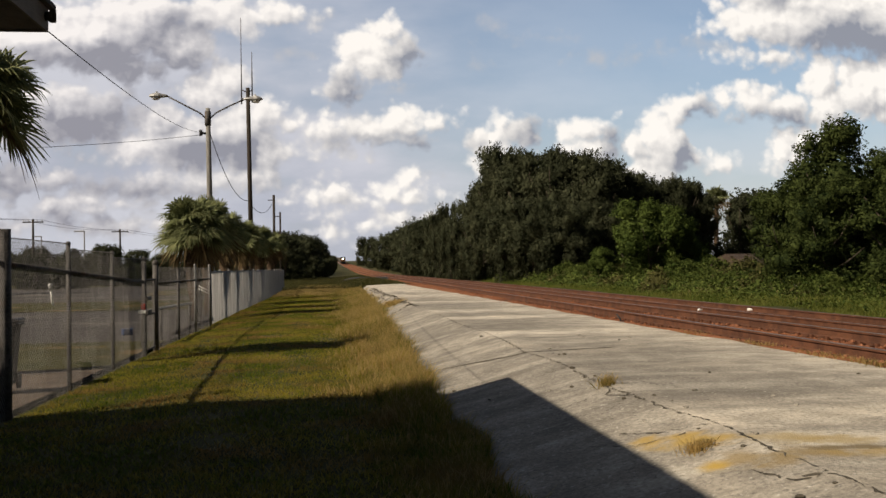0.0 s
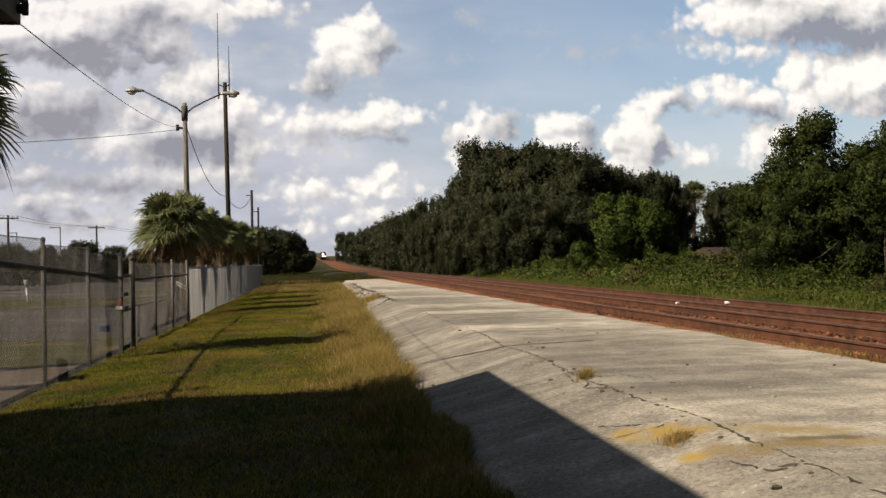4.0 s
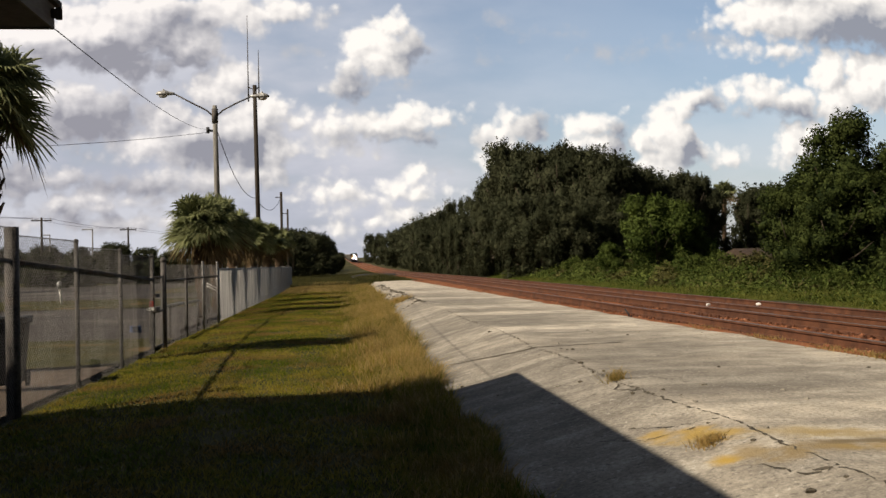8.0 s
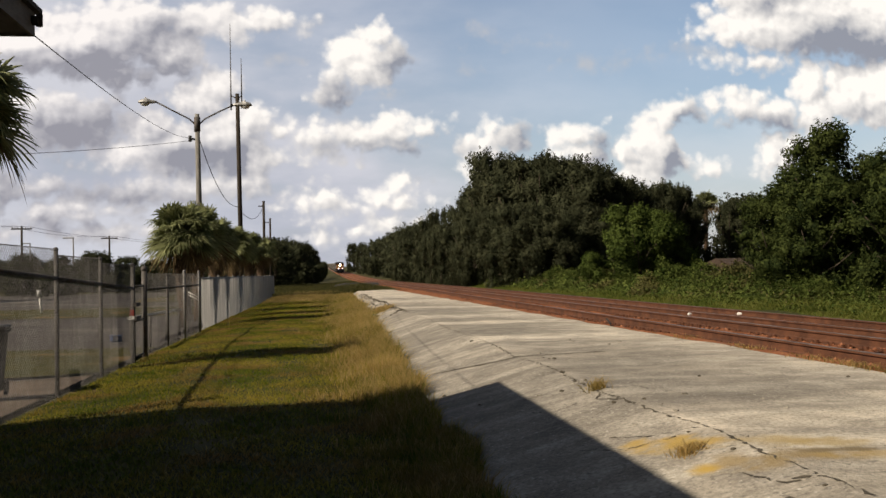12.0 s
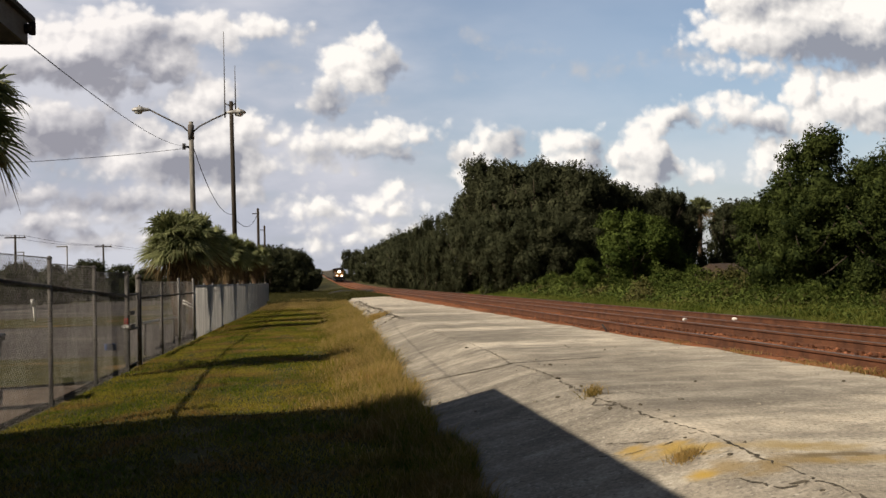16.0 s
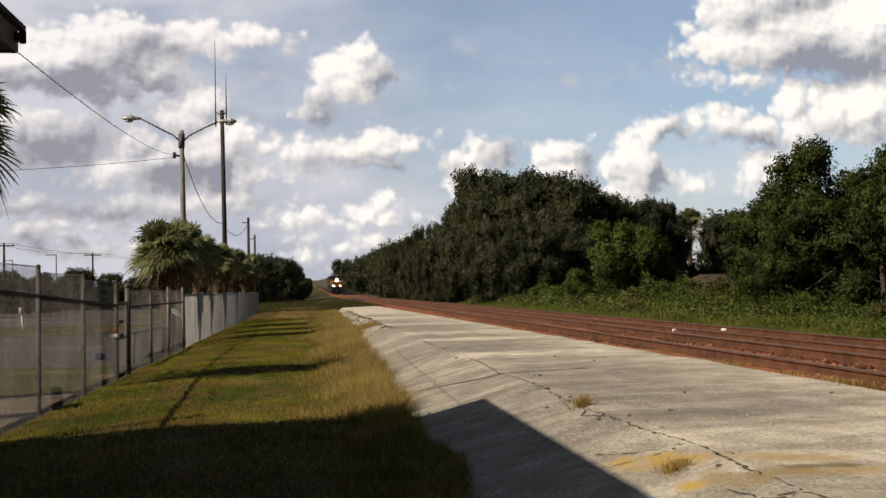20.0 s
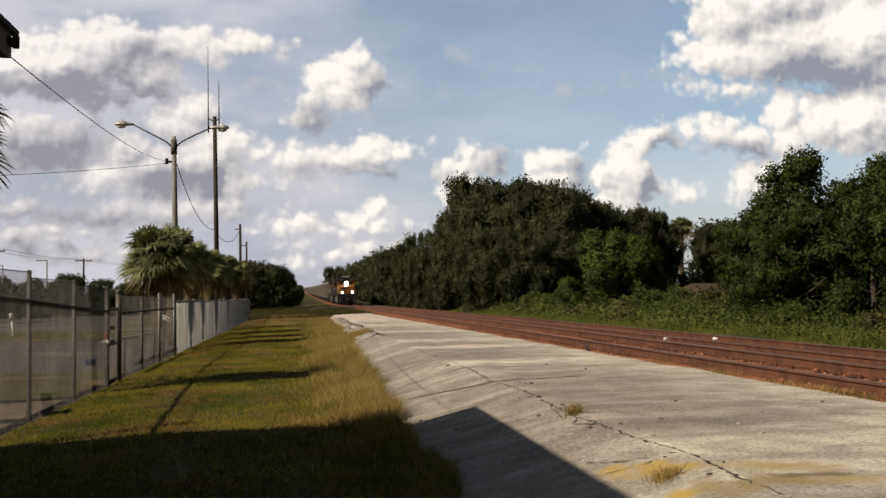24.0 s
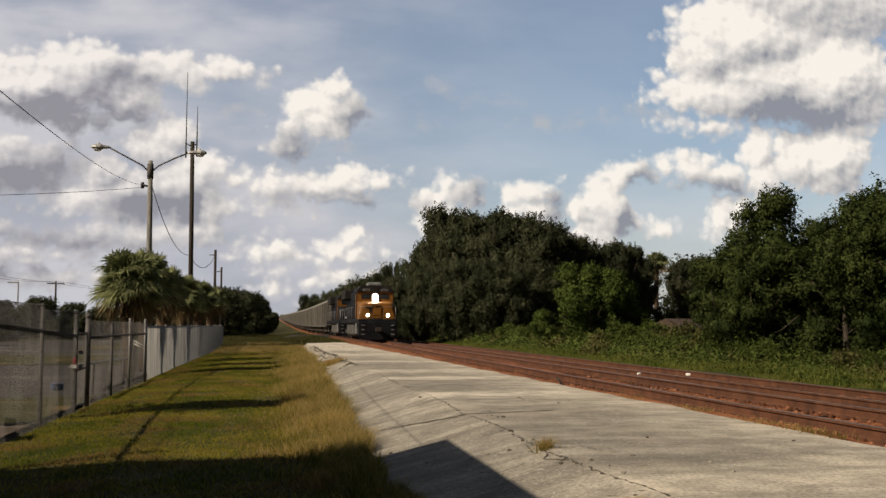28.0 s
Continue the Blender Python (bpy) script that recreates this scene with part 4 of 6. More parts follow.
# ---- depot whose roof shades the foreground ----
def build_depot():
    x1, y1, z0 = -2.78, 10.5, 4.23
    x0, y0 = -17.0, -16.0
    ob = thing("depot_building", pose(0, 0, 0), "low depot building with wide dark eaves and a hipped roof", "building")
    w = 1.35
    wx0, wx1, wy0, wy1 = x0 + w, x1 - w, y0 + w, y1 - w
    for name, b in (("wall", (wx0, wx1, wy1 - 0.25, wy1, -0.2, z0)), ("wall", (wx0, wx1, wy0, wy0 + 0.25, -0.2, z0)),
                    ("wall", (wx0, wx0 + 0.25, wy0 + 0.25, wy1 - 0.25, -0.2, z0)), ("wall", (wx1 - 0.25, wx1, wy0 + 0.25, wy1 - 0.25, -0.2, z0))):
        part(name, boxes(b), M["stucco"], ob)
    part("soffit", boxes((x0 + 0.03, x1 - 0.03, y0 + 0.03, y1 - 0.03, z0, z0 + 0.03)), M["soffit"], ob)
    for b in ((x0, x1, y1 - 0.03, y1, z0 - 0.02, z0 + 0.22), (x0, x1, y0, y0 + 0.03, z0 - 0.02, z0 + 0.22),
              (x0, x0 + 0.03, y0 + 0.03, y1 - 0.03, z0 - 0.02, z0 + 0.22), (x1 - 0.03, x1, y0 + 0.03, y1 - 0.03, z0 - 0.02, z0 + 0.22)):
        part("fascia", boxes(b), M["fascia"], ob)
    bm = bmesh.new()
    o, h = 0.06, z0 + 0.22
    low = [bm.verts.new(p) for p in ((x0 - o, y0 - o, h), (x1 + o, y0 - o, h), (x1 + o, y1 + o, h), (x0 - o, y1 + o, h))]
    up = [bm.verts.new(p) for p in ((x0 - o, y0 - o, h + 0.05), (x1 + o, y0 - o, h + 0.05), (x1 + o, y1 + o, h + 0.05), (x0 - o, y1 + o, h + 0.05))]
    mx = (x0 + x1) / 2
    t = [bm.verts.new((mx, y0 + 7, h + 2.0)), bm.verts.new((mx, y1 - 7, h + 2.0))]
    bm.faces.new(low[::-1])
    for i in range(4):
        bm.faces.new((low[i], low[(i + 1) % 4], up[(i + 1) % 4], up[i]))
    bm.faces.new((up[0], up[1], t[0])), bm.faces.new((up[1], up[2], t[1], t[0])), bm.faces.new((up[2], up[3], t[1])), bm.faces.new((up[3], up[0], t[0], t[1]))
    part("roof", bm, M["shingle"], ob)
    part("wire_bracket", tubes(([(x1 + 0.0, y1 - 0.1, z0 + 0.12), (x1 + 0.07, y1 - 0.1, z0 + 0.12)], 0.05), ([(x1 + 0.07, y1 - 0.1, z0 + 0.06), (x1 + 0.07, y1 - 0.1, z0 + 0.18)], 0.035)), M["pole_wood"], ob)


build_depot()


# ---- fence ----
def fence_x(y):
    return -3.86 + 0.0078 * (y - 12.7) if y < 30 else -3.72 + 0.007 * (y - 30)


def post_bm(height, radius, cap=True):
    bm = tubes(([(0, 0, -0.2), (0, 0, height)], radius), sides=10)
    if cap:
        bmesh.ops.create_uvsphere(bm, u_segments=10, v_segments=6, radius=radius * 1.25, matrix=Matrix.Translation((0, 0, height)))
    return bm


def mesh_panel(y0, y1, z0, z1, pitch=0.075, thick=0.0027):
    """Crossing wires between two posts."""
    bm = bmesh.new()
    h = z1 - z0
    for s in (1, -1):
        y = y0 - h
        while y < y1 + h:
            a, b = (y, z0), (y + s * h, z1)
            pts = []
            for (ya, za), (yb, zb) in ((a, b),):
                lo, hi = 0.0, 1.0
                for lim, sign in ((y0, 1), (y1, -1)):
                    d0, d1 = (ya - lim) * sign, (yb - lim) * sign
                    if d0 < 0 and d1 < 0:
                        lo, hi = 1, 0
                    elif d0 < 0:
                        lo = max(lo, d0 / (d0 - d1))
                    elif d1 < 0:
                        hi = min(hi, d0 / (d0 - d1))
                if hi - lo > 0.02:
                    pts = [(0.003 * s, ya + (yb - ya) * k, za + (zb - za) * k) for k in (lo, hi)]
            if pts:
                tube(bm, pts, thick, sides=3, cap=False)
            y += pitch
    return bm


def rail_at(y):
    return 1.88 - 0.038 * (y - 12.7)


def mesh_top(y):
    return 2.24 - 0.030 * (y - 13.0)


def build_fence():
    fence = thing("chain_link_fence", pose(0, 0, 0), "weathered chain-link fence with dark steel posts and rail", "fence")
    stops = (9.6, 12.55, 15.5, 18.47, 21.5)
    for i, y in enumerate(stops):
        thick = 0.085 if i == 1 else (0.045 if i == 4 else 0.032)
        ob = part("post", post_bm(2.30 if i == 1 else mesh_top(y) + 0.03, thick, cap=i != 1), M["galv_dark"], fence)
        ob.matrix_basis = pose(fence_x(y), y, 0)
    for y0, y1 in zip(stops, stops[1:]):
        ob = part("chain_mesh", mesh_panel(0, y1 - y0, 0.0, mesh_top((y0 + y1) / 2)), M["wire"], fence)
        a = math.degrees(math.atan2(-(fence_x(y1) - fence_x(y0)), y1 - y0))
        ob.matrix_basis = pose(fence_x(y0) + 0.03, y0, 0, 0, 0, a)
        part("rail", tubes(([(fence_x(y0), y0, rail_at(y0)), (fence_x(y1), y1, rail_at(y1))], 0.032)), M["galv_dark"], fence)
        part("tension_wire", tubes(([(fence_x(y0), y0, mesh_top((y0 + y1) / 2) - 0.01), (fence_x(y1), y1, mesh_top((y0 + y1) / 2) - 0.01)], 0.006), sides=4), M["wire"], fence)
    # gate
    g0 = 21.5
    gate = thing("fence_gate", pose(fence_x(g0), g0, 0), "closed narrow chain-link gate between two dark posts", "gate")
    part("gate_frame", tubes(([(0, 0.12, 0.08), (0, 0.12, 1.58)], 0.024), ([(0, 1.25, 0.08), (0, 1.25, 1.62)], 0.03), ([(0, 0.12, 0.10), (0, 1.25, 0.10)], 0.024), ([(0, 0.12, 1.58), (0, 1.25, 1.58)], 0.024), ([(0, 0.12, 0.85), (0, 1.25, 0.85)], 0.024)), M["galv_dark"], gate)
    ob = part("chain_mesh", mesh_panel(0.12, 1.25, 0.10, 1.58), M["wire"], gate)
    part("gate_post", post_bm(1.95, 0.060), M["galv_dark"], gate).matrix_basis = pose(0.0, 1.40, 0)
    part("latch", boxes((-0.04, 0.10, -0.12, 0.30, 0.86, 0.96), (-0.04, 0.10, -0.12, 0.30, 1.16, 1.24), bevel=0.01), M["galv_dark"], gate)
    tag = part("gate_tag", boxes((-0.03, 0.06, -0.24, -0.215, 0.97, 1.10), bevel=0.006), M["tag_red"], gate, "faded red and white tag")
    part("tag_band", boxes((-0.035, 0.07, -0.245, -0.21, 0.90, 0.965), bevel=0.006), M["white"], tag)
    # second run with a lower frame
    run = thing("chain_link_fence", pose(0, 0, 0), "chain-link fence section with pale slender posts", "fence")
    stops = (22.95, 26.1, 29.2, 32.5)
    for y in stops[1:]:
        part("post", post_bm(1.80 if y < 28 else 1.92, 0.034), M["galv" if y > 28 else "galv_dark"], run).matrix_basis = pose(fence_x(y), y, 0)
    for y0, y1 in zip(stops, stops[1:]):
        part("chain_mesh", mesh_panel(0, y1 - y0, -0.08, 1.86, 0.085, 0.0023), M["wire"], run).matrix_basis = pose(fence_x(y0) + 0.02, y0, 0)
        part("rail", tubes(([(fence_x(y0), y0, 1.50), (fence_x(y1), y1, 1.50)], 0.024)), M["galv_dark"], run)
    # low pale rail standing behind this run
    guard = thing("guard_rail", pose(-4.45, 24.6, 0), "low pale guard rail on short posts behind the fence", "rail")
    part("rail", tubes(([(0, 0, 0.80), (0.10, 8.6, 0.72)], 0.045)), M["lamp_grey"], guard)
    for k in range(4):
        part("post", tubes(([(0.01 + 0.03 * k, 0.3 + 2.6 * k, -0.2), (0.01 + 0.03 * k, 0.3 + 2.6 * k, 0.78 - 0.02 * k)], 0.04)), M["galv_dark"], guard)
    # last run: bright close-woven mesh
    last = thing("chain_link_fence", pose(0, 0, 0), "long chain-link fence of pale close-woven galvanised mesh", "fence")
    bm = mesh_panel(0, 2.97, 0.04, 1.72, 0.050, 0.0036)
    woven = bpy.data.meshes.new("chain_mesh")
    bm.to_mesh(woven), bm.free()
    woven.materials.append(M["pale_wire"])
    y = 33.0
    while y < 81:
        part("post", post_bm(1.76, 0.035), M["galv"], last).matrix_basis = pose(fence_x(y) - 0.05, y, 0)
        place_mesh("chain_mesh", woven, None, last).matrix_basis = pose(fence_x(y), y, 0, 0, 0, -0.4)
        part("rail", tubes(([(fence_x(y) - 0.03, y, 1.72), (fence_x(y + 3) - 0.03, y + 3, 1.72)], 0.022)), M["galv"], last)
        y += 3.0


build_fence()


# ---- poles and wires ----
def build_poles():
    # double-armed lamp
    lamp = thing("street_lamp", pose(-5.22, 46, 0), "tall grey pole with two curved arms and cobra-head lamps", "street lamp")
    part("pole", tubes(([(0.12, 0, -0.3), (0.04, 0, 5), (0, 0, 9.1)], [0.15, 0.125, 0.10])), M["pole_pale"], lamp)
    part("collar", tubes(([(0, 0, 8.3), (0, 0, 8.95)], 0.14)), M["galv_dark"], lamp)
    for s, dx, up in ((-1, 1.75, 0.52), (1, 1.62, 0.40)):
        arm = [(0, 0, 8.55), (s * 0.35, 0, 8.88), (s * 1.0, 0, 9.22), (s * dx, 0, 9.1 + up)]
        part("arm", tubes((arm, 0.035)), M["galv_dark"], lamp)
        bm = bmesh.new()
        bmesh.ops.create_uvsphere(bm, u_segments=14, v_segments=10, radius=1.0)
        for v in bm.verts:
            v.co = Vector((v.co.x * 0.44, v.co.y * 0.20, v.co.z * (0.17 if v.co.z > 0 else 0.09)))
            if v.co.x * s < 0:
                v.co.z *= 0.7
                v.co.y *= 0.75
        head = part("lamp_head", bm, M["lamp_grey"], lamp)
        head.location = (s * (dx + 0.40), 0, 9.1 + up + 0.01)
        bm = bmesh.new()
        bmesh.ops.create_uvsphere(bm, u_segments=12, v_segments=8, radius=1.0, matrix=Matrix.Diagonal((0.19, 0.13, 0.10, 1)))
        part("lens", bm, M["lens"], head).location = (s * 0.13, 0, -0.08)
        part("photocell", tubes(([(s * 0.1, 0, 0.10), (s * 0.1, 0, 0.22)], 0.04)), M["lamp_grey"], head)
    part("insulator", tubes(([(-0.1, 0, 7.95), (-0.34, 0, 8.0)], 0.05), ([(-0.32, 0, 7.85), (-0.32, 0, 8.12)], 0.07)), M["cable"], lamp)
    # antenna mast
    mast = thing("antenna_mast", pose(-4.62, 62, 0), "dark wooden pole carrying two thin whip antennas", "utility pole")
    part("pole", tubes(([(0.12, 0, -0.3), (0, 0, 12.9)], [0.155, 0.12])), M["pole_wood"], mast)
    for dx, z0, z1 in ((-0.38, 11.9, 17.2), (0.26, 12.0, 15.1)):
        part("antenna", tubes(([(dx, 0, z0), (dx, 0, z0 + 1.6), (dx, 0, z1)], [0.05, 0.035, 0.016]), sides=6), M["galv_dark"], mast)
        for z in (12.1, 12.6):
            part("bracket", tubes(([(0, 0, z), (dx, 0, z + 0.18)], 0.035), sides=6), M["galv_dark"], mast)
    # plain poles along the line
    for x, y, h, rd in ((-4.55, 90, 8.4, 0.11), (-4.9, 110, 8.0, 0.10)):
        ob = thing("utility_pole", pose(x, y, 0), "plain dark wooden utility pole", "utility pole", "poles along the line")
        part("pole", tubes(([(0, 0, -0.4), (0, 0, h)], [rd * 1.2, rd])), M["pole_wood"], ob)
        part("bracket", boxes((-0.5, 0.05, -0.04, 0.04, h - 0.5, h - 0.42)), M["pole_wood"], ob)
    # far poles with cross-arms
    for x, y, h in ((-36.27, 130, 8.64), (-31.68, 160, 8.5), (-23.2, 205, 8.9)):
        ob = thing("utility_pole", pose(x, y, -0.1), "wooden utility pole with a cross-arm", "utility pole", "poles beyond the car park")
        part("pole", tubes(([(0, 0, -0.3), (0, 0, h)], [0.17, 0.13])), M["pole_wood"], ob)
        part("cross_arm", boxes((-1.25, 1.25, -0.07, 0.07, h - 0.45, h - 0.30)), M["pole_wood"], ob)
        for dx in (-1.1, -0.5, 0.5, 1.1):
            part("insulator", tubes(([(dx, 0, h - 0.30), (dx, 0, h - 0.08)], 0.05), sides=6), M["lamp_grey"], ob)
    for x, y, h, s in ((-28.95, 125, 6.85, -1), (-38.0, 140, 6.8, -1)):
        ob = thing("street_lamp", pose(x, y, -0.1), "slim street lamp with a short arm beyond the car park", "street lamp", "far street lamps")
        part("pole", tubes(([(0, 0, -0.2), (0, 0, h)], [0.10, 0.07])), M["pole_pale"], ob)
        part("lamp_head", boxes((-1.2, 0.05, -0.12, 0.12, h - 0.06, h + 0.08), bevel=0.03), M["lamp_grey"], ob)
    # wires
    def wire(a, b, sag, radius, label, name="overhead_wire"):
        pts = [Vector(a).lerp(Vector(b), i / 24) - Vector((0, 0, 4 * sag * (i / 24) * (1 - i / 24))) for i in range(25)]
        ob = part(name, tubes((pts, radius), sides=5), M["cable"])
        tagged(ob, label, "cable")

    wire((-2.76, 10.44, 4.20), (-5.45, 45.98, 8.02), 0.28, 0.0062, "black service wire slung from depot eave to lamp pole")
    wire((-15.6, 28.4, 5.1), (-5.45, 45.98, 7.9), 0.25, 0.010, "black service wire slung to the lamp pole")
    wire((-5.18, 46.1, 8.1), (-4.62, 61.9, 6.0), 0.9, 0.018, "slack wire from lamp pole to antenna mast")
    wire((-4.62, 62.1, 5.9), (-4.55, 90, 8.0), 0.9, 0.02, "slack wire between mast and pole")
    for dx in (-1.1, 1.1):
        wire((-36.27 + dx, 130, 8.42), (-31.68 + dx, 160, 8.30), 0.4, 0.02, "thin power line between far poles")
        wire((-31.68 + dx, 160, 8.30), (-23.2 + dx, 205, 8.70), 0.5, 0.02, "thin power line between far poles")
        wire((-60 + dx, 60, 8.9), (-36.27 + dx, 130, 8.42), 0.6, 0.02, "thin power line over the car park")


build_poles()


def build_bin():
    """A dark wheeled bin behind the fence."""
    ob = thing("wheeled_bin", pose(-5.0, 16.0, -0.02, 0, 0, 8), "black plastic wheeled bin standing behind the fence", "bin")
    bm = bmesh.new()
    low = [bm.verts.new(p) for p in ((-0.21, -0.20, 0.06), (0.21, -0.20, 0.06), (0.21, 0.22, 0.06), (-0.21, 0.22, 0.06))]
    top = [bm.verts.new(p) for p in ((-0.29, -0.30, 1.02), (0.29, -0.30, 1.02), (0.29, 0.30, 1.02), (-0.29, 0.30, 1.02))]
    bm.faces.new(low[::-1]), bm.faces.new(top)
    for i in range(4):
        bm.faces.new((low[i], low[(i + 1) % 4], top[(i + 1) % 4], top[i]))
    bmesh.ops.bevel(bm, geom=bm.edges[:], offset=0.03, segments=2, affect="EDGES")
    part("body", bm, M["black_plastic"], ob)
    part("rim", boxes((-0.33, 0.33, -0.33, 0.33, 0.98, 1.04), bevel=0.02), M["black_plastic"], ob)
    part("lid", boxes((-0.34, 0.34, -0.36, 0.33, 1.045, 1.10), bevel=0.03), M["black_plastic"], ob)
    part("handle", tubes(([(-0.24, 0.40, 1.0), (0.24, 0.40, 1.0)], 0.018), ([(-0.24, 0.40, 1.0), (-0.24, 0.30, 0.99)], 0.016), ([(0.24, 0.40, 1.0), (0.24, 0.30, 0.99)], 0.016)), M["black_plastic"], ob)
    for s in (-1, 1):
        part("wheel", tubes(([(s * 0.23, 0.20, 0.12), (s * 0.28, 0.20, 0.12)], 0.12), sides=16), M["cable"], ob)


build_bin()


def build_rack():
    """Two slanted pale bars behind the fence."""
    ob = thing("pipe_rack", pose(-4.05, 33.0, 0.08), "two slanted white pipes on short legs behind the fence", "rack")
    for z in (0.0, -0.09):
        part("pipe", tubes(([(-0.05, 0, 1.20 + z), (0.32, 0, 1.0 + z)], 0.022)), M["white"], ob)
    for x, z in ((-0.05, 1.21), (0.32, 1.01)):
        part("leg", tubes(([(x, 0.03, -0.1), (x, 0.03, z)], 0.02)), M["galv_dark"], ob)


build_rack()


# ---- plants ----
def crown_mesh(name, lobes, count, size, seed, core=0.72, droop=0.0, hull=0.0, middle=(0, 0, 0), per=13):
    """Leaves in sprays along short twigs, set over a set of lobes (centre and three radii) round dark inner masses."""
    r = np.random.RandomState(seed)
    lobes = np.asarray(lobes, float)
    sprays = count // per
    weight = lobes[:, 3] * lobes[:, 4] + lobes[:, 3] * lobes[:, 5]
    pick = r.choice(len(lobes), sprays, p=weight / weight.sum())
    d = r.normal(size=(sprays, 3))
    d /= np.linalg.norm(d, axis=1)[:, None]
    bump = 1 + 0.16 * np.sin(d[:, 0] * 5 + pick) * np.cos(d[:, 2] * 6 + pick * 2) + 0.08 * np.sin(d[:, 1] * 13 + d[:, 2] * 9)
    k = (0.58 + 0.42 * r.rand(sprays) ** 0.6 + 0.26 * (r.rand(sprays) > 0.90) * r.rand(sprays)) * bump
    hub = lobes[pick, :3] + d * lobes[pick, 3:6] * k[:, None]
    axis = d * 0.55 + 0.45 * r.normal(size=(sprays, 3)) + np.array((0, 0, 0.55))
    axis /= np.linalg.norm(axis, axis=1)[:, None]
    reach = size * r.uniform(2.2, 5.5, sprays)
    # leaves of each spray
    which = np.repeat(np.arange(sprays), per)
    count = len(which)
    along = r.uniform(-0.5, 1.0, count)
    c = hub[which] + axis[which] * (along * reach[which])[:, None] + r.normal(size=(count, 3)) * (size * (1.25 - 0.75 * along))[:, None]
    d = d[which]
    s = size * r.uniform(0.55, 1.25, count)
    n = d + 0.9 * r.normal(size=(count, 3)) + np.array((0, 0, 0.25))
    n /= np.linalg.norm(n, axis=1)[:, None]
    n *= np.where((n * d).sum(1) < 0, -1.0, 1.0)[:, None]
    a = np.cross(n, r.normal(size=(count, 3)) + axis[which])
    a /= np.linalg.norm(a, axis=1)[:, None]
    b = np.cross(n, a)
    a[:, 2] -= droop
    sa, sb = (a * s[:, None]), (b * (s * r.uniform(0.35, 0.6, count))[:, None])
    fold = n * (s * 0.22)[:, None]
    v = np.stack([c - sa, c - sb + fold, c + sa, c + sb + fold], 1).reshape(-1, 3)
    i = np.arange(count)[:, None] * 4
    tri = np.concatenate([i + np.array([[0, 1, 2]]), i + np.array([[0, 2, 3]])])
    bm = bmesh.new()
    bmesh.ops.create_icosphere(bm, subdivisions=2, radius=1.0)
    bv = np.array([x.co[:] for x in bm.verts])
    bf = np.array([[x.index for x in f.verts] for f in bm.faces])
    bm.free()
    away = c - np.array(middle)
    away /= np.linalg.norm(away, axis=1)[:, None] + 1e-6
    lean = d * 0.6 * (1 - hull) + n * 0.5 + away * hull
    lean /= np.linalg.norm(lean, axis=1)[:, None]
    vs, fs, ns, off = [v], [tri], [np.repeat(lean, 4, 0)], len(v)
    for j, l in enumerate(lobes):
        w = 1 + 0.18 * np.sin(bv[:, 0] * 6 + j) * np.sin(bv[:, 1] * 5 + 2 * j) + 0.12 * np.sin(bv[:, 2] * 9 + j)
        vs.append(l[:3] + bv * l[3:6] * core * w[:, None])
        fs.append(bf + off)
        ns.append(bv)
        off += len(bv)
    return np_mesh(name, np.concatenate(vs), np.concatenate(fs), normals=np.concatenate(ns))


def oak_lobes(r, h, w, low=0.18, n=15, big=1.0):
    out = [(0, 0, h * 0.62, w * 0.52, w * 0.52, h * 0.30)]
    for i in range(n):
        a, z = r.uniform(0, 6.28), r.uniform(low, 0.93)
        reach = w * math.sqrt(max(0.05, 1 - ((z - 0.5) / 0.56) ** 2)) * r.uniform(0.45, 0.85)
        s = w * r.uniform(0.16, 0.36) * big
        out.append((math.cos(a) * reach, math.sin(a) * reach, h * z, s, s, s * r.uniform(0.7, 1.0)))
    for i in range(6):
        a = r.uniform(0, 6.28)
        out.append((math.cos(a) * w * 0.25, math.sin(a) * w * 0.25, h * r.uniform(0.86, 0.94), w * 0.13, w * 0.13, h * 0.085))
    return out


def trunk_bm(r, h, radius, limbs=6, lean=0.0, span=0.5):
    bm = bmesh.new()
    pts = [(0, 0, -0.4), (lean * 0.1, 0, h * 0.12), (lean * 0.5, 0.05 * h * r.uniform(-1, 1), h * 0.32), (lean, 0, h * 0.60)]
    tube(bm, pts, [radius * 1.35, radius, radius * 0.8, radius * 0.4])
    for i in range(limbs):
        a, z = r.uniform(0, 6.28), r.uniform(0.2, 0.5)
        q = (lean * z, 0, h * z)
        e = (math.cos(a) * h * span * 0.8, math.sin(a) * h * span * 0.8, h * (z + r.uniform(0.15, 0.38)))
        m = ((q[0] + e[0]) / 2, (q[1] + e[1]) / 2, q[2] + (e[2] - q[2]) * 0.35)
        tube(bm, [q, m, e], [radius * 0.45, radius * 0.3, radius * 0.1], sides=6)
    return bm


def make_tree(name, label, category, h, w, leaves, size, leaf_mat, seed, radius=0.3, low=0.18, n=15, core=0.72, kind="", big=1.0):
    r = random.Random(seed)
    ob = thing(name, pose(0, 0, 0), label, category, kind=kind)
    part("trunk", trunk_bm(r, h, radius, span=min(0.5, w / h)), M["bark"], ob)
    place_mesh("crown", crown_mesh("crown", oak_lobes(r, h, w, low, n, big), leaves, size, seed, core, hull=(1 - big) * 1.6, middle=(0, 0, h * 0.45)), M[leaf_mat], ob)
    return ob


def put(first, used, rows, base=0.15):
    """Set the first of a kind, then copies of it: x, y, height, turn."""
    for x, y, k, a, *slim in rows:
        z = base + float(grade(np.array(y))) if y > 170 else base
        m = pose(x, y, z, 0, 0, a)
        if not used:
            first.matrix_basis, ob = m, first
            used.append(1)
        else:
            ob = copy_thing(first, m)
        w = k * (slim[0] if slim else 1.0)
        ob.scale = (w, w, k)


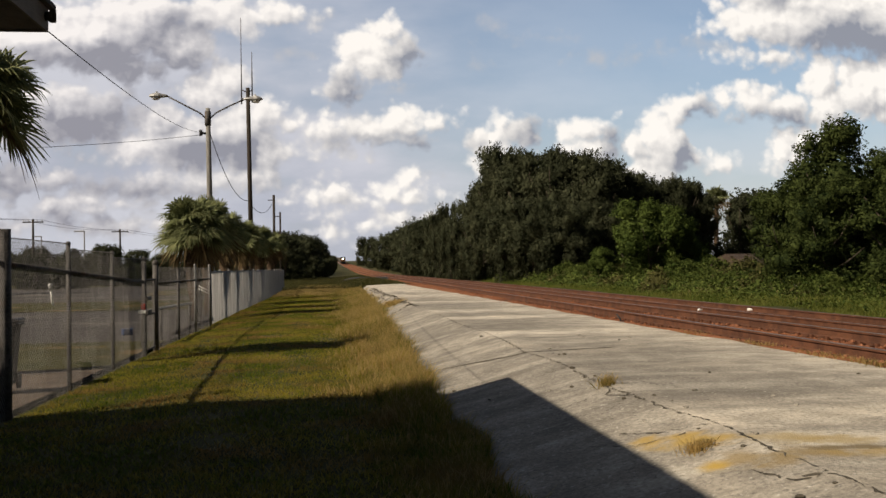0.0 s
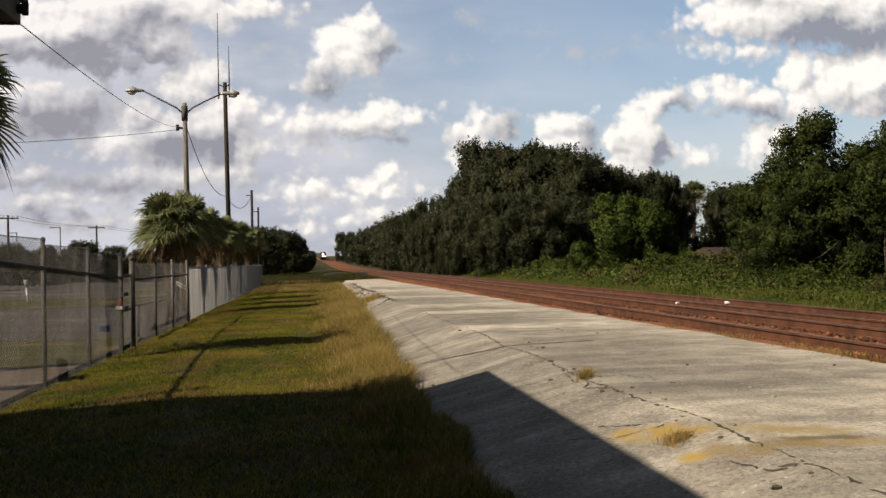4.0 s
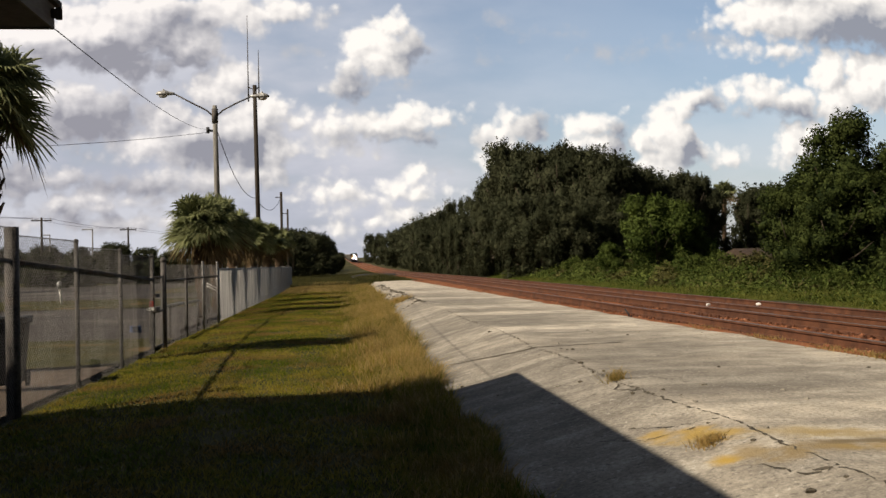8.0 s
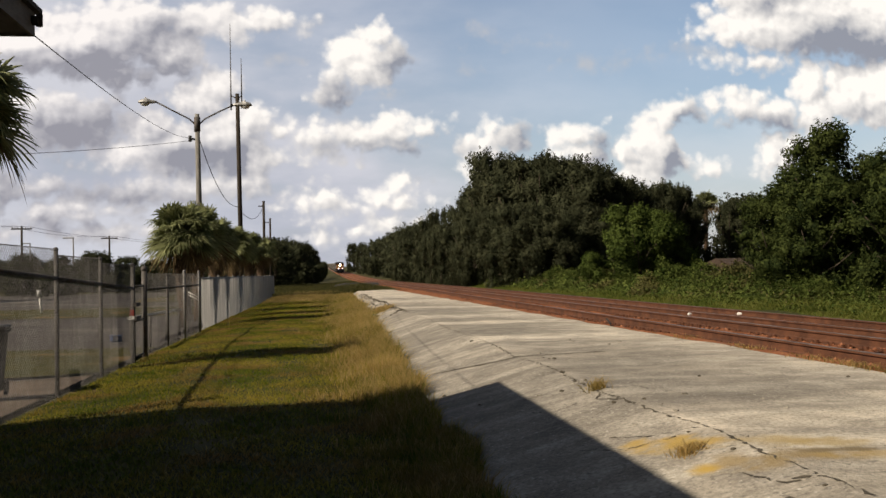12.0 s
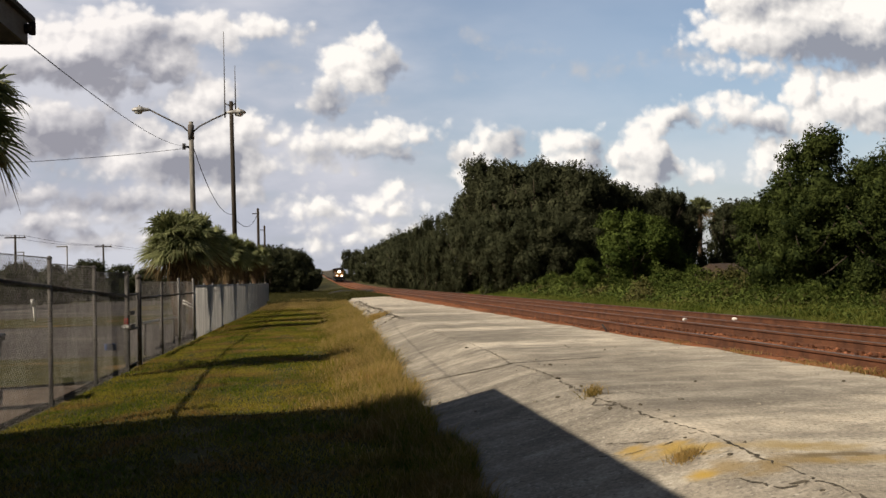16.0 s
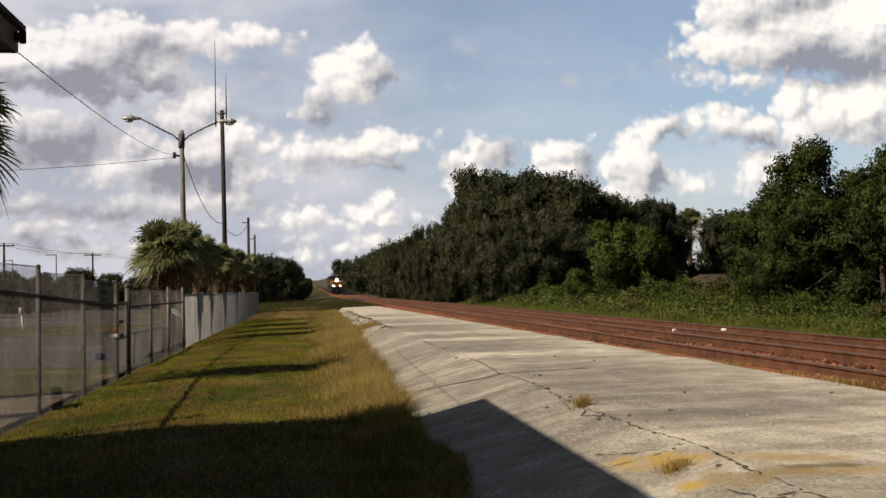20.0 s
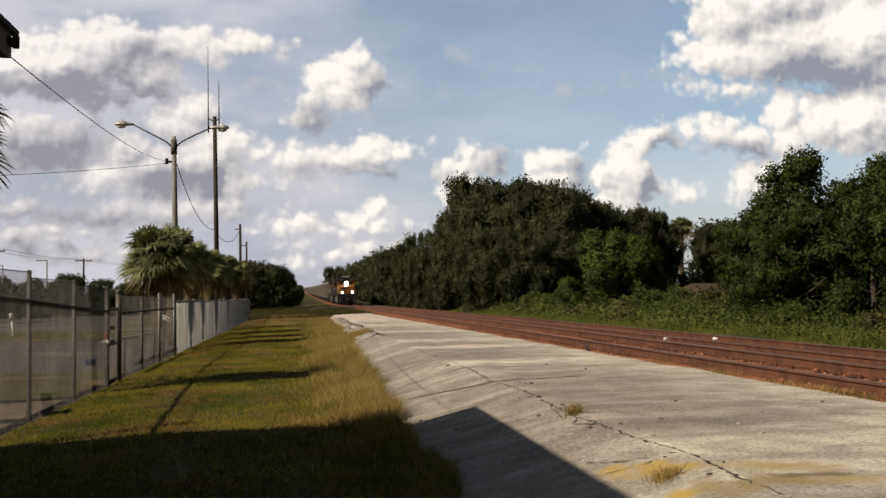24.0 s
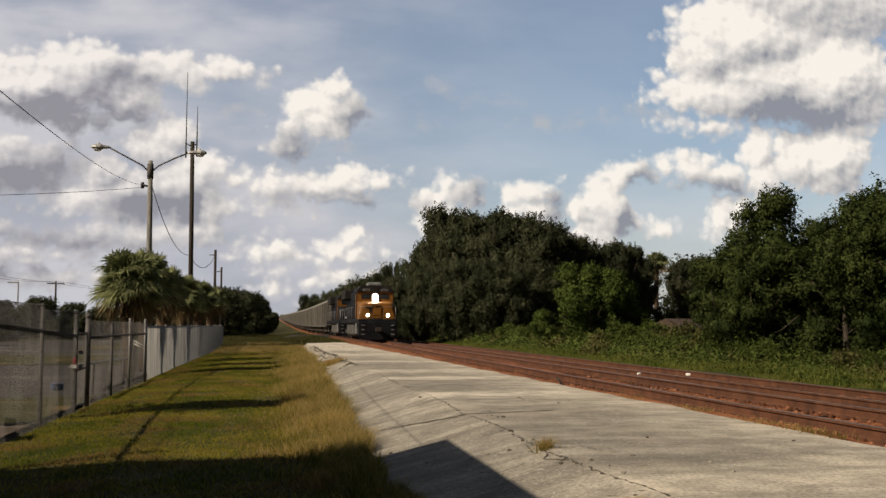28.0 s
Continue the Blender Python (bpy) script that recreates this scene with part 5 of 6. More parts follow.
def thicket_height(x, y):
    """A tangle that rises from the ballast's foot, in uneven mounds."""
    q = x - 14.7 - drift(y) - 0.5 * waves(x, y, 6.0, 61)
    rise = np.clip(q / 2.6, 0, 1) ** 0.8
    mound = 0.55 * np.abs(waves(x, y, 3.4, 62)) + 0.30 * np.abs(waves(x, y, 1.3, 63)) + 0.18 * waves(x, y, 9.0, 64)
    return 0.20 + rise * np.clip(0.55 + mound, 0.15, 1.75) * np.clip((y - 27) / 18, 0.28, 1.0)


def build_thicket():
    """Vines and scrub grown over one another along the far side of the tracks."""
    ob = thing("vine_thicket", pose(0, 0, 0), "tangled bright green vines and scrub beyond the tracks", "undergrowth", kind="stuff")
    # added filler sheet: its dark colour stands in for the shaded inside
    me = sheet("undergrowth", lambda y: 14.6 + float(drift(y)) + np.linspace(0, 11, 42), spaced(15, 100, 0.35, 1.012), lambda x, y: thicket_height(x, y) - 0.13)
    place_mesh("undergrowth", me, M["verge"], ob, "added dark filler sheet under the leaves")
    r = np.random.RandomState(66)
    n = 260000
    y = 15 + 83 * r.rand(n) ** 1.25
    x = 14.5 + drift(y) + 10.5 * r.rand(n) ** 1.3
    tuft = waves(x, y, 0.9, 67)
    c = np.stack([x, y, thicket_height(x, y) + r.normal(-0.03, 0.08, n) + 0.20 * np.clip(tuft, -0.5, 1) + 0.5 * (r.rand(n) > 0.97) * r.rand(n)], -1)
    e = 0.1
    slope = np.stack([-(thicket_height(x + e, y) - thicket_height(x - e, y)) / (2 * e), -(thicket_height(x, y + e) - thicket_height(x, y - e)) / (2 * e), np.ones(n)], -1)
    slope /= np.linalg.norm(slope, axis=1)[:, None]
    d = slope + 0.75 * r.normal(size=(n, 3))
    d /= np.linalg.norm(d, axis=1)[:, None]
    a = np.cross(d, r.normal(size=(n, 3)))
    a /= np.linalg.norm(a, axis=1)[:, None]
    b = np.cross(d, a)
    s = r.uniform(0.022, 0.062, n) * (1 + y / 90)
    a, b, fold = a * s[:, None], b * (s * r.uniform(0.4, 0.7, n))[:, None], d * (0.2 * s)[:, None]
    v = np.stack([c - a, c - b + fold, c + a, c + b + fold], 1).reshape(-1, 3)
    i = np.arange(n)[:, None] * 4
    lean = slope * 0.7 + d * 0.5
    lean /= np.linalg.norm(lean, axis=1)[:, None]
    brown = (waves(x, y, 4.5, 68) + r.normal(0, 0.25, n)) > 0.55
    for name, keep, mt, label in (("vine_leaves", ~brown, "vine", "bright green vine leaves"), ("dry_leaves", brown, "dull", "brownish dry vine leaves")):
        f = np.concatenate([i[keep] + np.array([[0, 1, 2]]), i[keep] + np.array([[0, 2, 3]])])
        place_mesh(name, np_mesh(name, v, f, normals=np.repeat(lean, 4, 0)), M[mt], ob, label)


def build_trees():
    oak_a = make_tree("oak_tree", "tall dark green oak with a dense uneven crown", "tree", 10, 5.0, 40000, 0.125, "oak", 31, 0.35, low=0.04, n=64, core=0.52, big=0.70)
    oak_b = make_tree("oak_tree", "broad dark green oak with a ragged crown", "tree", 10, 5.8, 16000, 0.21, "oak", 32, 0.4, low=0.04, n=54, core=0.56, big=0.75)
    oak_c = make_tree("oak_tree", "slender dark oak with a pointed crown", "tree", 10, 3.4, 32000, 0.115, "oak", 33, 0.3, low=0.04, n=56, core=0.50, big=0.70)
    r = random.Random(12)

    # across tangent, up tangent of the top, distance
    def rows(table, slim, wide):
        out = []
        for u, v, y in table:
            top = 1.75 + v * y
            z = 0.15 + (float(grade(np.array(y))) if y > 170 else 0)
            # crowns keep clear of the line
            k, room = (top - z) / 10.0, u * y - 11.6 - float(drift(y))
            w = max(0.5, min(1.0, room / (1.2 * wide * k * slim)))
            out.append((u * y + max(0.0, 1.2 * wide * k * slim * w - room), y, k, r.uniform(0, 360), slim * w))
        return out

    put(oak_a, [], rows(((0.142, 0.066, 112), (0.122, 0.063, 118), (0.104, 0.055, 128), (0.217, 0.112, 97), (0.244, 0.112, 96), (0.266, 0.107, 93), (0.298, 0.096, 94), (0.319, 0.089, 96), (0.338, 0.083, 100), (0.349, 0.084, 98), (0.186, 0.065, 84), (0.212, 0.067, 80), (0.241, 0.063, 79), (0.274, 0.064, 82), (0.300, 0.055, 86), (0.330, 0.051, 95), (0.158, 0.057, 97), (0.358, 0.071, 108)), 0.86, 5.0))
    put(oak_b, [], rows(((0.030, 0.030, 520), (0.046, 0.030, 380), (0.058, 0.033, 330), (0.070, 0.034, 280), (0.082, 0.038, 245), (0.094, 0.042, 215), (0.104, 0.047, 190), (0.088, 0.049, 140), (0.070, 0.039, 180),
                         (0.096, 0.033, 170), (0.456, 0.072, 125), (0.521, 0.073, 115), (0.588, 0.084, 100), (0.679, 0.095, 80), (0.748, 0.107, 66)), 1.0, 5.8))
    put(oak_c, [], rows(((0.177, 0.124, 101), (0.159, 0.087, 106), (0.193, 0.117, 98), (0.204, 0.114, 99), (0.229, 0.121, 95), (0.256, 0.115, 94), (0.284, 0.110, 91), (0.310, 0.095, 92), (0.364, 0.091, 96), (0.379, 0.086, 97), (0.186, 0.111, 102), (0.392, 0.074, 101), (0.429, 0.070, 104), (0.443, 0.073, 108)), 0.66, 3.4))
    # paler trees and shrubs beside the line
    near = make_tree("broadleaf_tree", "leafy green tree with loose sunlit sprays", "tree", 7, 2.9, 30000, 0.085, "tree", 41, 0.16, low=0.04, n=30, core=0.55, big=0.85)
    near2 = make_tree("broadleaf_tree", "tall leafy tree rising to a ragged pointed top", "tree", 8, 2.5, 30000, 0.085, "tree", 42, 0.16, low=0.05, n=32, core=0.52, big=0.85)
    # a clump of several crowns by the line
    for first, table in ((near, ((19.75, 41.5, 0.66, 20), (20.25, 38.6, 0.70, 140), (22.35, 36.0, 0.78, 250), (22.65, 42.0, 0.80, 60), (25.15, 38.0, 0.95, 90), (24.65, 33.8, 0.85, 10), (27.75, 35, 1.0, 200))),
                         (near2, ((20.35, 40.6, 0.66, 0), (21.45, 39.8, 0.92, 120), (23.35, 38.4, 0.76, 70), (24.65, 36.6, 0.92, 200), (26.75, 40, 0.95, 30), (26.15, 32.0, 0.9, 40)))):
        put(first, [], table)
    bush = make_tree("small_tree", "bright green bushy young tree", "tree", 5, 2.3, 20000, 0.085, "bright", 43, 0.10, low=0.05, n=24, core=0.52, big=0.85)
    put(bush, [], ((19.0, 57.5, 1.06, 0), (20.9, 58.5, 0.85, 120), (16.85, 60, 0.52, 60)))
    shrub = make_tree("shrub", "low tangled green shrub beside the tracks", "shrub", 1.6, 1.3, 3800, 0.062, "vine", 44, 0.05, low=0.05, n=12, core=0.5)
    shrub2 = make_tree("shrub", "low brownish green shrub overgrown with vines", "shrub", 1.7, 1.5, 3800, 0.062, "dull", 45, 0.05, low=0.05, n=12, core=0.5)
    rr = random.Random(77)
    row1, row2 = [], []
    for i in range(80):
        y = 24 + 73 * (i / 80) ** 1.2
        x = 16.2 + 4.5 * rr.random() ** 1.2 + 0.02 * y
        if y < 36:
            x += 1.0
        k = rr.uniform(0.55, 1.05) * ((0.45 if x < 16.4 else 0.62) if y < 45 else (0.55 if x < 16.2 else 1.05))
        (row2 if rr.random() < 0.22 else row1).append((x, y, k, rr.uniform(0, 360)))
    put(shrub, [], row1, 0.18)
    put(shrub2, [], row2, 0.18)
    build_thicket()
    # trees on the far side of the car park and along the line
    for first, table in ((oak_b, ((-6.0, 150, 0.66, 10), (-9.5, 165, 0.70, 80), (-4.0, 175, 0.72, 150), (-12.0, 145, 0.52, 30), (-32.0, 150, 0.56, 220), (-27, 170, 0.46, 90), (-36, 165, 0.46, 10), (-44, 150, 0.44, 70), (-22, 185, 0.52, 40), (-17, 180, 0.50, 200),
                                  (-34.6, 92, 0.92, 100), (-52, 150, 0.5, 10), (-60, 140, 0.5, 10), (-40, 190, 0.55, 0), (-15, 210, 0.62, 60), (-7, 230, 0.78, 120), (-10, 190, 0.70, 10), (-48, 175, 0.6, 45), (-4.6, 205, 0.66, 70), (-3.6, 245, 0.62, 160), (-3.0, 285, 0.62, 20),
                                  (-36.0, 150, 0.12, 330), (-33.6, 150, 0.18, 180), (-31.4, 150, 0.39, 16), (-27.3, 140, 0.23, 205), (-25.4, 140, 0.28, 20), (-22.7, 135, 0.31, 195), (-20.9, 135, 0.32, 10), (-19.0, 135, 0.28, 185), (-17.9, 140, 0.21, 0),
                                  (-14, 196, 0.56, 15), (-20, 204, 0.50, 130), (-26, 200, 0.56, 75), (-31.5, 208, 0.52, 250), (-37, 202, 0.58, 190), (-43, 206, 0.54, 20), (-49, 200, 0.60, 110), (-55, 205, 0.56, 60), (-61, 198, 0.62, 10), (-67, 203, 0.6, 80), (-73, 196, 0.62, 30), (-29, 118, 0.34, 200), (-33.5, 121, 0.38, 50),
                                  (-8.5, 135, 0.62, 20), (-8.0, 155, 0.70, 90), (-5.5, 205, 0.82, 20), (-4.6, 238, 0.84, 110), (-4.8, 262, 0.86, 240), (-8.0, 190, 0.85, 200), (-10.5, 215, 0.92, 10))),):
        for x, y, k, a in table:
            ob = copy_thing(first, pose(x, y, float(grade(np.array(y))), 0, 0, a))
            ob.scale = (max(k, 0.48), max(k, 0.48), k)
    for x, y, k, a in ((-2.6, 300, 0.92, 70), (-2.4, 345, 0.90, 160), (-1.8, 400, 0.86, 300), (-1.2, 470, 0.82, 45), (-0.4, 560, 0.80, 190), (0.4, 680, 0.78, 100)):
        copy_thing(oak_b, pose(x, y, float(grade(np.array(y))), 0, 0, a)).scale = (0.75 * k, 0.75 * k, k)
    for x, y, k, a in ((-0.5, 196, 0.34, 40), (0.4, 222, 0.38, 250), (1.0, 250, 0.40, 130), (1.5, 285, 0.42, 10), (2.0, 325, 0.46, 310), (2.4, 375, 0.50, 80), (3.0, 440, 0.54, 200), (3.6, 520, 0.58, 30), (4.2, 620, 0.62, 150)):
        copy_thing(oak_c, pose(x, y, float(grade(np.array(y))) - 0.2, 0, 0, a)).scale = (1.05 * k, 1.3 * k, 1.05 * k)


build_trees()


def fan_frond(seed, lift, strips=20, dead=False):
    """A fan palm leaf that leaves the trunk towards +x at a rise of lift degrees: an arching rib, and long folded strips off both its sides that hang at their tips."""
    r = np.random.RandomState(seed)
    v, f = [], []
    rise = math.radians(lift)
    out, over = np.array((math.cos(rise), 0, math.sin(rise))), np.array((-math.sin(rise), 0, math.cos(rise)))
    down, across = np.array((0, 0, -1.0)), np.array((0, 1.0, 0))

    def strip(pts, widths, side):
        base = len(v)
        for q, w in zip(pts, widths):
            v.extend([q - side * w, q + over * w * 0.6, q + side * w])
        for i in range(len(pts) - 1):
            q = base + 3 * i
            f.extend([(q, q + 1, q + 4, q + 3), (q + 1, q + 2, q + 5, q + 4)])

    sink = 0.30 if dead else 0.13

    def rib(d):
        return out * d + down * sink * d * d

    strip([rib(0.0), rib(0.3), rib(0.6), rib(0.8)], [0.022, 0.018, 0.014, 0.006], across)
    for i in range(strips):
        k = i / (strips - 1)
        for s in (-1, 1):
            a = math.radians(150 - 145 * k) + r.uniform(-0.05, 0.05)
            way = out * math.cos(a) + s * across * math.sin(a) + over * 0.22 * math.sin(a)
            way /= np.linalg.norm(way)
            n = (0.66 + 0.26 * k) * r.uniform(0.88, 1.10)
            fall = r.uniform(0.30, 0.85) * (1.5 if dead else 1.0)
            root = rib(0.62 + 0.16 * k)
            pts = [root + way * n * q * (1 - 0.18 * q) + down * fall * n * max(0, q - 0.25) ** 1.8 for q in (0.0, 0.33, 0.62, 0.85, 1.0)]
            side = np.cross(way, over)
            side /= np.linalg.norm(side)
            strip(pts, [0.014, 0.030, 0.025, 0.014, 0.002], side)
    return np_mesh("frond", np.array(v), np.array(f))


LIFTS = (82, 64, 46, 30, 14, -2, -18, -34)
FRONDS = [fan_frond(i, lift) for i, lift in enumerate(LIFTS)]
for me in FRONDS:
    me.materials.append(M["palm"])
DEAD_FRONDS = [fan_frond(20 + i, lift, 12, True) for i, lift in enumerate((-48, -66))]
for me in DEAD_FRONDS:
    me.materials.append(M["palm_dead"])


def build_palm(x, y, height, size, seed, count=34, dead=9, label="fan palm with a round shaggy crown behind the fence"):
    r = random.Random(seed)
    palm = thing("fan_palm", pose(x, y, -0.05), label, "palm tree", "palms by the fence")
    bm = bmesh.new()
    k = 9
    tube(bm, [(0.05 * math.sin(i), 0, height * i / k) for i in range(k + 1)], [0.20 + 0.04 * (i % 2) + 0.05 * (i / k) for i in range(k + 1)], sides=10)
    part("trunk", bm, M["palm_bark"], palm)
    boots = bmesh.new()
    for i in range(40):
        a, z = i * 2.4, height * (0.55 + 0.45 * i / 40)
        p = Vector((0.22 * math.cos(a), 0.22 * math.sin(a), z))
        tube(boots, [p, p + Vector((0.14 * math.cos(a), 0.14 * math.sin(a), 0.28))], [0.05, 0.02], sides=4)
    part("boot_skirt", boots, M["palm_bark"], palm, "broken brown leaf stubs")
    for i in range(count + dead):
        old = i >= count
        a = i * 137.5 + r.uniform(-12, 12)
        me = DEAD_FRONDS[i % 2] if old else FRONDS[min(len(FRONDS) - 1, int(len(FRONDS) * ((i + r.random()) / count) ** 1.15))]
        ob = place_mesh("dead_frond" if old else "frond", me, None, palm)
        ob.matrix_basis = pose(0, 0, height + 0.05 + r.uniform(-0.20, 0.12), 0, 0, a) @ pose(0, 0, 0, r.uniform(-48, 48), r.uniform(-8, 8), 0)
        s = size * r.uniform(0.80, 1.12)
        ob.scale = (s, s, s)


build_palm(-4.75, 37.0, 3.40, 0.92, 1, 84, 14)
build_palm(-4.75, 41.5, 3.65, 0.90, 2, 76, 14)
build_palm(-4.7, 48.0, 3.5, 0.90, 3, 64, 12)
build_palm(-4.5, 56.0, 3.5, 0.95, 4, 56, 10)
build_palm(-4.3, 66.0, 3.6, 0.95, 7, 48, 10)
build_palm(-4.1, 76.0, 3.7, 0.95, 8, 44, 8)
build_palm(-6.32, 19.0, 5.10, 0.95, 5, 46, 8, "tall fan palm with drooping fronds beside the depot")
build_palm(42.3, 105.0, 8.9, 1.10, 6, 22, 8, "tall slim palm standing among dark oaks")


def blades(name, label, category, x, y, z, h, w, seed, material, bend=0.5):
    """Grass: a bent two-piece blade at each place."""
    r = np.random.RandomState(seed)
    n = len(x)
    a = r.uniform(0, 6.28, n)
    side = np.stack([np.cos(a), np.sin(a), 0 * a], -1) * (w / 2)[:, None]
    lean = np.stack([np.cos(a + 1.57 + r.normal(0, 0.6, n)), np.sin(a + 1.57 + r.normal(0, 0.6, n)), 0 * a], -1) * (h * bend * r.uniform(0.2, 1.2, n))[:, None]
    p = np.stack([x, y, z], -1)
    up = np.zeros((n, 3))
    up[:, 2] = h
    v = np.stack([p - side, p + side, p + lean * 0.35 + up * 0.6 - side * 0.7, p + lean * 0.35 + up * 0.6 + side * 0.7, p + lean + up * 0.95], 1).reshape(-1, 3)
    i = np.arange(n)[:, None] * 5
    f = np.concatenate([i + np.array([[0, 1, 3]]), i + np.array([[0, 3, 2]]), i + np.array([[2, 3, 4]])])
    lean = np.repeat(np.stack([0.35 * np.cos(a), 0.35 * np.sin(a), 0 * a + 0.94], -1), 5, 0)
    return tagged(place_mesh(name, np_mesh(name, v, f, normals=lean), M[material]), label, category, kind="stuff")


def build_grass():
    r = np.random.RandomState(2)
    n = 170000
    y = 4.6 + 45 * r.rand(n) ** 1.6
    x = r.uniform(-3.75, 1.75, n)
    keep = x < toe(y) - 0.02
    thin = waves(x, y, 2.2, 33) + r.normal(0, 0.4, n) > -0.75
    x, y = x[keep & thin], y[keep & thin]
    k = 1 + (y - 5) / 40
    blades("lawn_grass", "short mown grass, green with dry straw patches", "grass", x, y, lawn_height(x, y) - 0.01, r.uniform(0.025, 0.070, len(x)), r.uniform(0.008, 0.015, len(x)) * k, 3, "blade", bend=1.5)
    # dry tall strip along the platform's foot, in tussocks
    n, tussocks = 85000, 900
    ty = 6.5 + 62 * r.rand(tussocks) ** 1.4
    toff = np.abs(r.normal(0, 0.50, tussocks)) * (0.55 + 0.025 * np.clip(ty, 0, 50)) - 0.05
    th = r.uniform(0.5, 1.25, tussocks)
    pick = r.randint(0, tussocks, n)
    spread = 0.07 + 0.004 * ty[pick]
    y = ty[pick] + r.normal(0, 1.6, n) * spread
    off = toff[pick] + r.normal(0, 1, n) * spread
    x = np.minimum(toe(y) + 0.10, toe(y) - off + 0.04)
    h = r.uniform(0.07, 0.30, n) * th[pick] * np.clip(0.8 + y / 60, 0.9, 1.4) * np.clip(1.25 - off * 0.6, 0.35, 1.2) * np.clip((y - 3) / 10, 0.6, 1.1)
    green = (y < 12.5) & (r.rand(n) < 0.45) | (r.rand(n) < 0.15 + 0.25 * np.clip(off, 0, 1))
    for keep, mt, label, q in ((~green, "straw", "uncut yellow dry grass along the platform's foot", 4), (green, "blade", "uncut green grass along the platform's foot", 14)):
        m = int(keep.sum())
        blades("dry_grass" if q == 4 else "tall_grass", label, "grass", x[keep], y[keep], np.maximum(lawn_height(x[keep], y[keep]), 0) - 0.01, h[keep], r.uniform(0.006, 0.011, m) * (1 + y[keep] / 28), q, mt, bend=0.9)
    # coarser blades on the far part of the lawn
    n = 60000
    y = 40 + 52 * r.rand(n) ** 1.2
    x = r.uniform(-3.75, 2.3, n)
    keep = x < toe(y) - 0.02
    x, y = x[keep], y[keep]
    blades("lawn_grass", "far stretch of mown grass beside the fence", "grass", x, y, lawn_height(x, y) - 0.01, r.uniform(0.04, 0.10, len(x)), r.uniform(0.022, 0.045, len(x)), 8, "blade", bend=1.4)
    # far end and the bank
    n = 9000
    y = r.uniform(60, 92, n)
    x = r.uniform(-3.3, 2.2, n)
    blades("dry_grass", "taller dry grass beyond the platform's end", "grass", x, y, lawn_height(x, y), r.uniform(0.10, 0.30, n), r.uniform(0.02, 0.04, n), 5, "straw")
    n = 24000
    y = 77 + 90 * r.rand(n) ** 1.3
    x = r.uniform(-8, 6.0, n)
    blades("bank_grass", "rough dull grass on the bank beside the line", "grass", x, y, np.full(n, 0.05) + 0.30 * np.clip((x - 1.5) / 3.0, 0, 1), r.uniform(0.15, 0.45, n), r.uniform(0.04, 0.09, n), 15, "dull", bend=1.0)
    # weeds beyond the tracks
    n = 50000
    y = 14 + 80 * r.rand(n) ** 1.4
    x = 13.55 + drift(y) + np.abs(r.normal(0, 2.2, n))
    blades("weeds", "rank green weeds along the far rail", "weeds", x, y, np.full(n, 0.22), r.uniform(0.08, 0.32, n) * np.clip((x - 13.2) / 1.5, 0.4, 1.6), r.uniform(0.02, 0.045, n), 6, "weed", bend=1.1)
    # weeds at the platform's track edge
    n = 1100
    c = r.choice(np.array([11.3, 11.9, 12.6, 14.7, 17.2]), n)
    y = c + r.normal(0, 0.35, n)
    x = edge(y) + 0.10 + r.normal(0, 0.10, n)
    blades("edge_weeds", "small weeds along the platform's edge by the ballast", "weeds", x, y, np.full(n, 0.47), r.uniform(0.03, 0.11, n), r.uniform(0.006, 0.014, n), 7, "straw", bend=1.2)
    # tufts rooted in the platform's cracks
    for x0, y0, s, q in ((2.88, 10.18, 0.17, 1), (2.59, 6.90, 0.12, 2), (2.42, 38.3, 0.50, 3), (2.70, 6.95, 0.08, 4)):
        n = 170 if s < 0.3 else 1400
        a, d = r.uniform(0, 6.28, n), np.abs(r.normal(0, s * 0.45, n))
        x, y = x0 + np.cos(a) * d, y0 + np.sin(a) * d * 1.3
        ob = blades("grass_tuft", "dry yellow-green grass tuft growing from a crack", "grass tuft", x, y, platform_height(x, y) - 0.01, r.uniform(0.4, 1.0, n) * min(0.22, s * 0.95), np.full(n, 0.007 if s < 0.3 else 0.02), 10 + q, "straw", bend=1.7)


build_grass()


# ---- beyond the fence and the trees ----
def build_far_things():
    ob = thing("shed", pose(34.1, 72.0, -0.60, 0, 0, 20), "low shed with a brown roof behind the shrubs", "shed")
    part("wall", boxes((-5, 5, -2.4, 2.4, 0, 2.0)), M["roof_brown"], ob)
    bm = bmesh.new()
    prism(bm, [(-2.9, 1.95), (2.9, 1.95), (2.9, 2.1), (0, 3.0), (-2.9, 2.1)], "x", -5.5, 5.5)
    part("roof", bm, M["roof_brown"], ob)
    ob = thing("marker_post", pose(-15.2, 58.0, -0.05), "leaning white marker post with a rounded cap", "post")
    part("post", tubes(([(0.05, 0, -0.1), (-0.06, 0, 0.85)], 0.07)), M["white"], ob)
    part("cap", tubes(([(-0.06, 0, 0.85), (-0.10, 0, 1.25)], [0.14, 0.12])), M["lamp_grey"], ob)
    ob = thing("plastic_bin", pose(-5.8, 30.1, -0.08, 0, 0, 25), "low blue plastic bin on the drive", "bin")
    part("body", boxes((-0.15, 0.15, -0.12, 0.12, 0, 0.17), bevel=0.03), M["blue_bin"], ob)
    part("rim", boxes((-0.165, 0.165, -0.135, 0.135, 0.17, 0.19), bevel=0.006), M["blue_bin"], ob)
    ob = thing("concrete_stub", pose(18.6, 38.0, 0.1), "short grey post among weeds beyond the tracks", "post")
    part("post", boxes((-0.08, 0.08, -0.08, 0.08, 0, 0.75), bevel=0.02), M["pole_pale"], ob)


build_far_things()


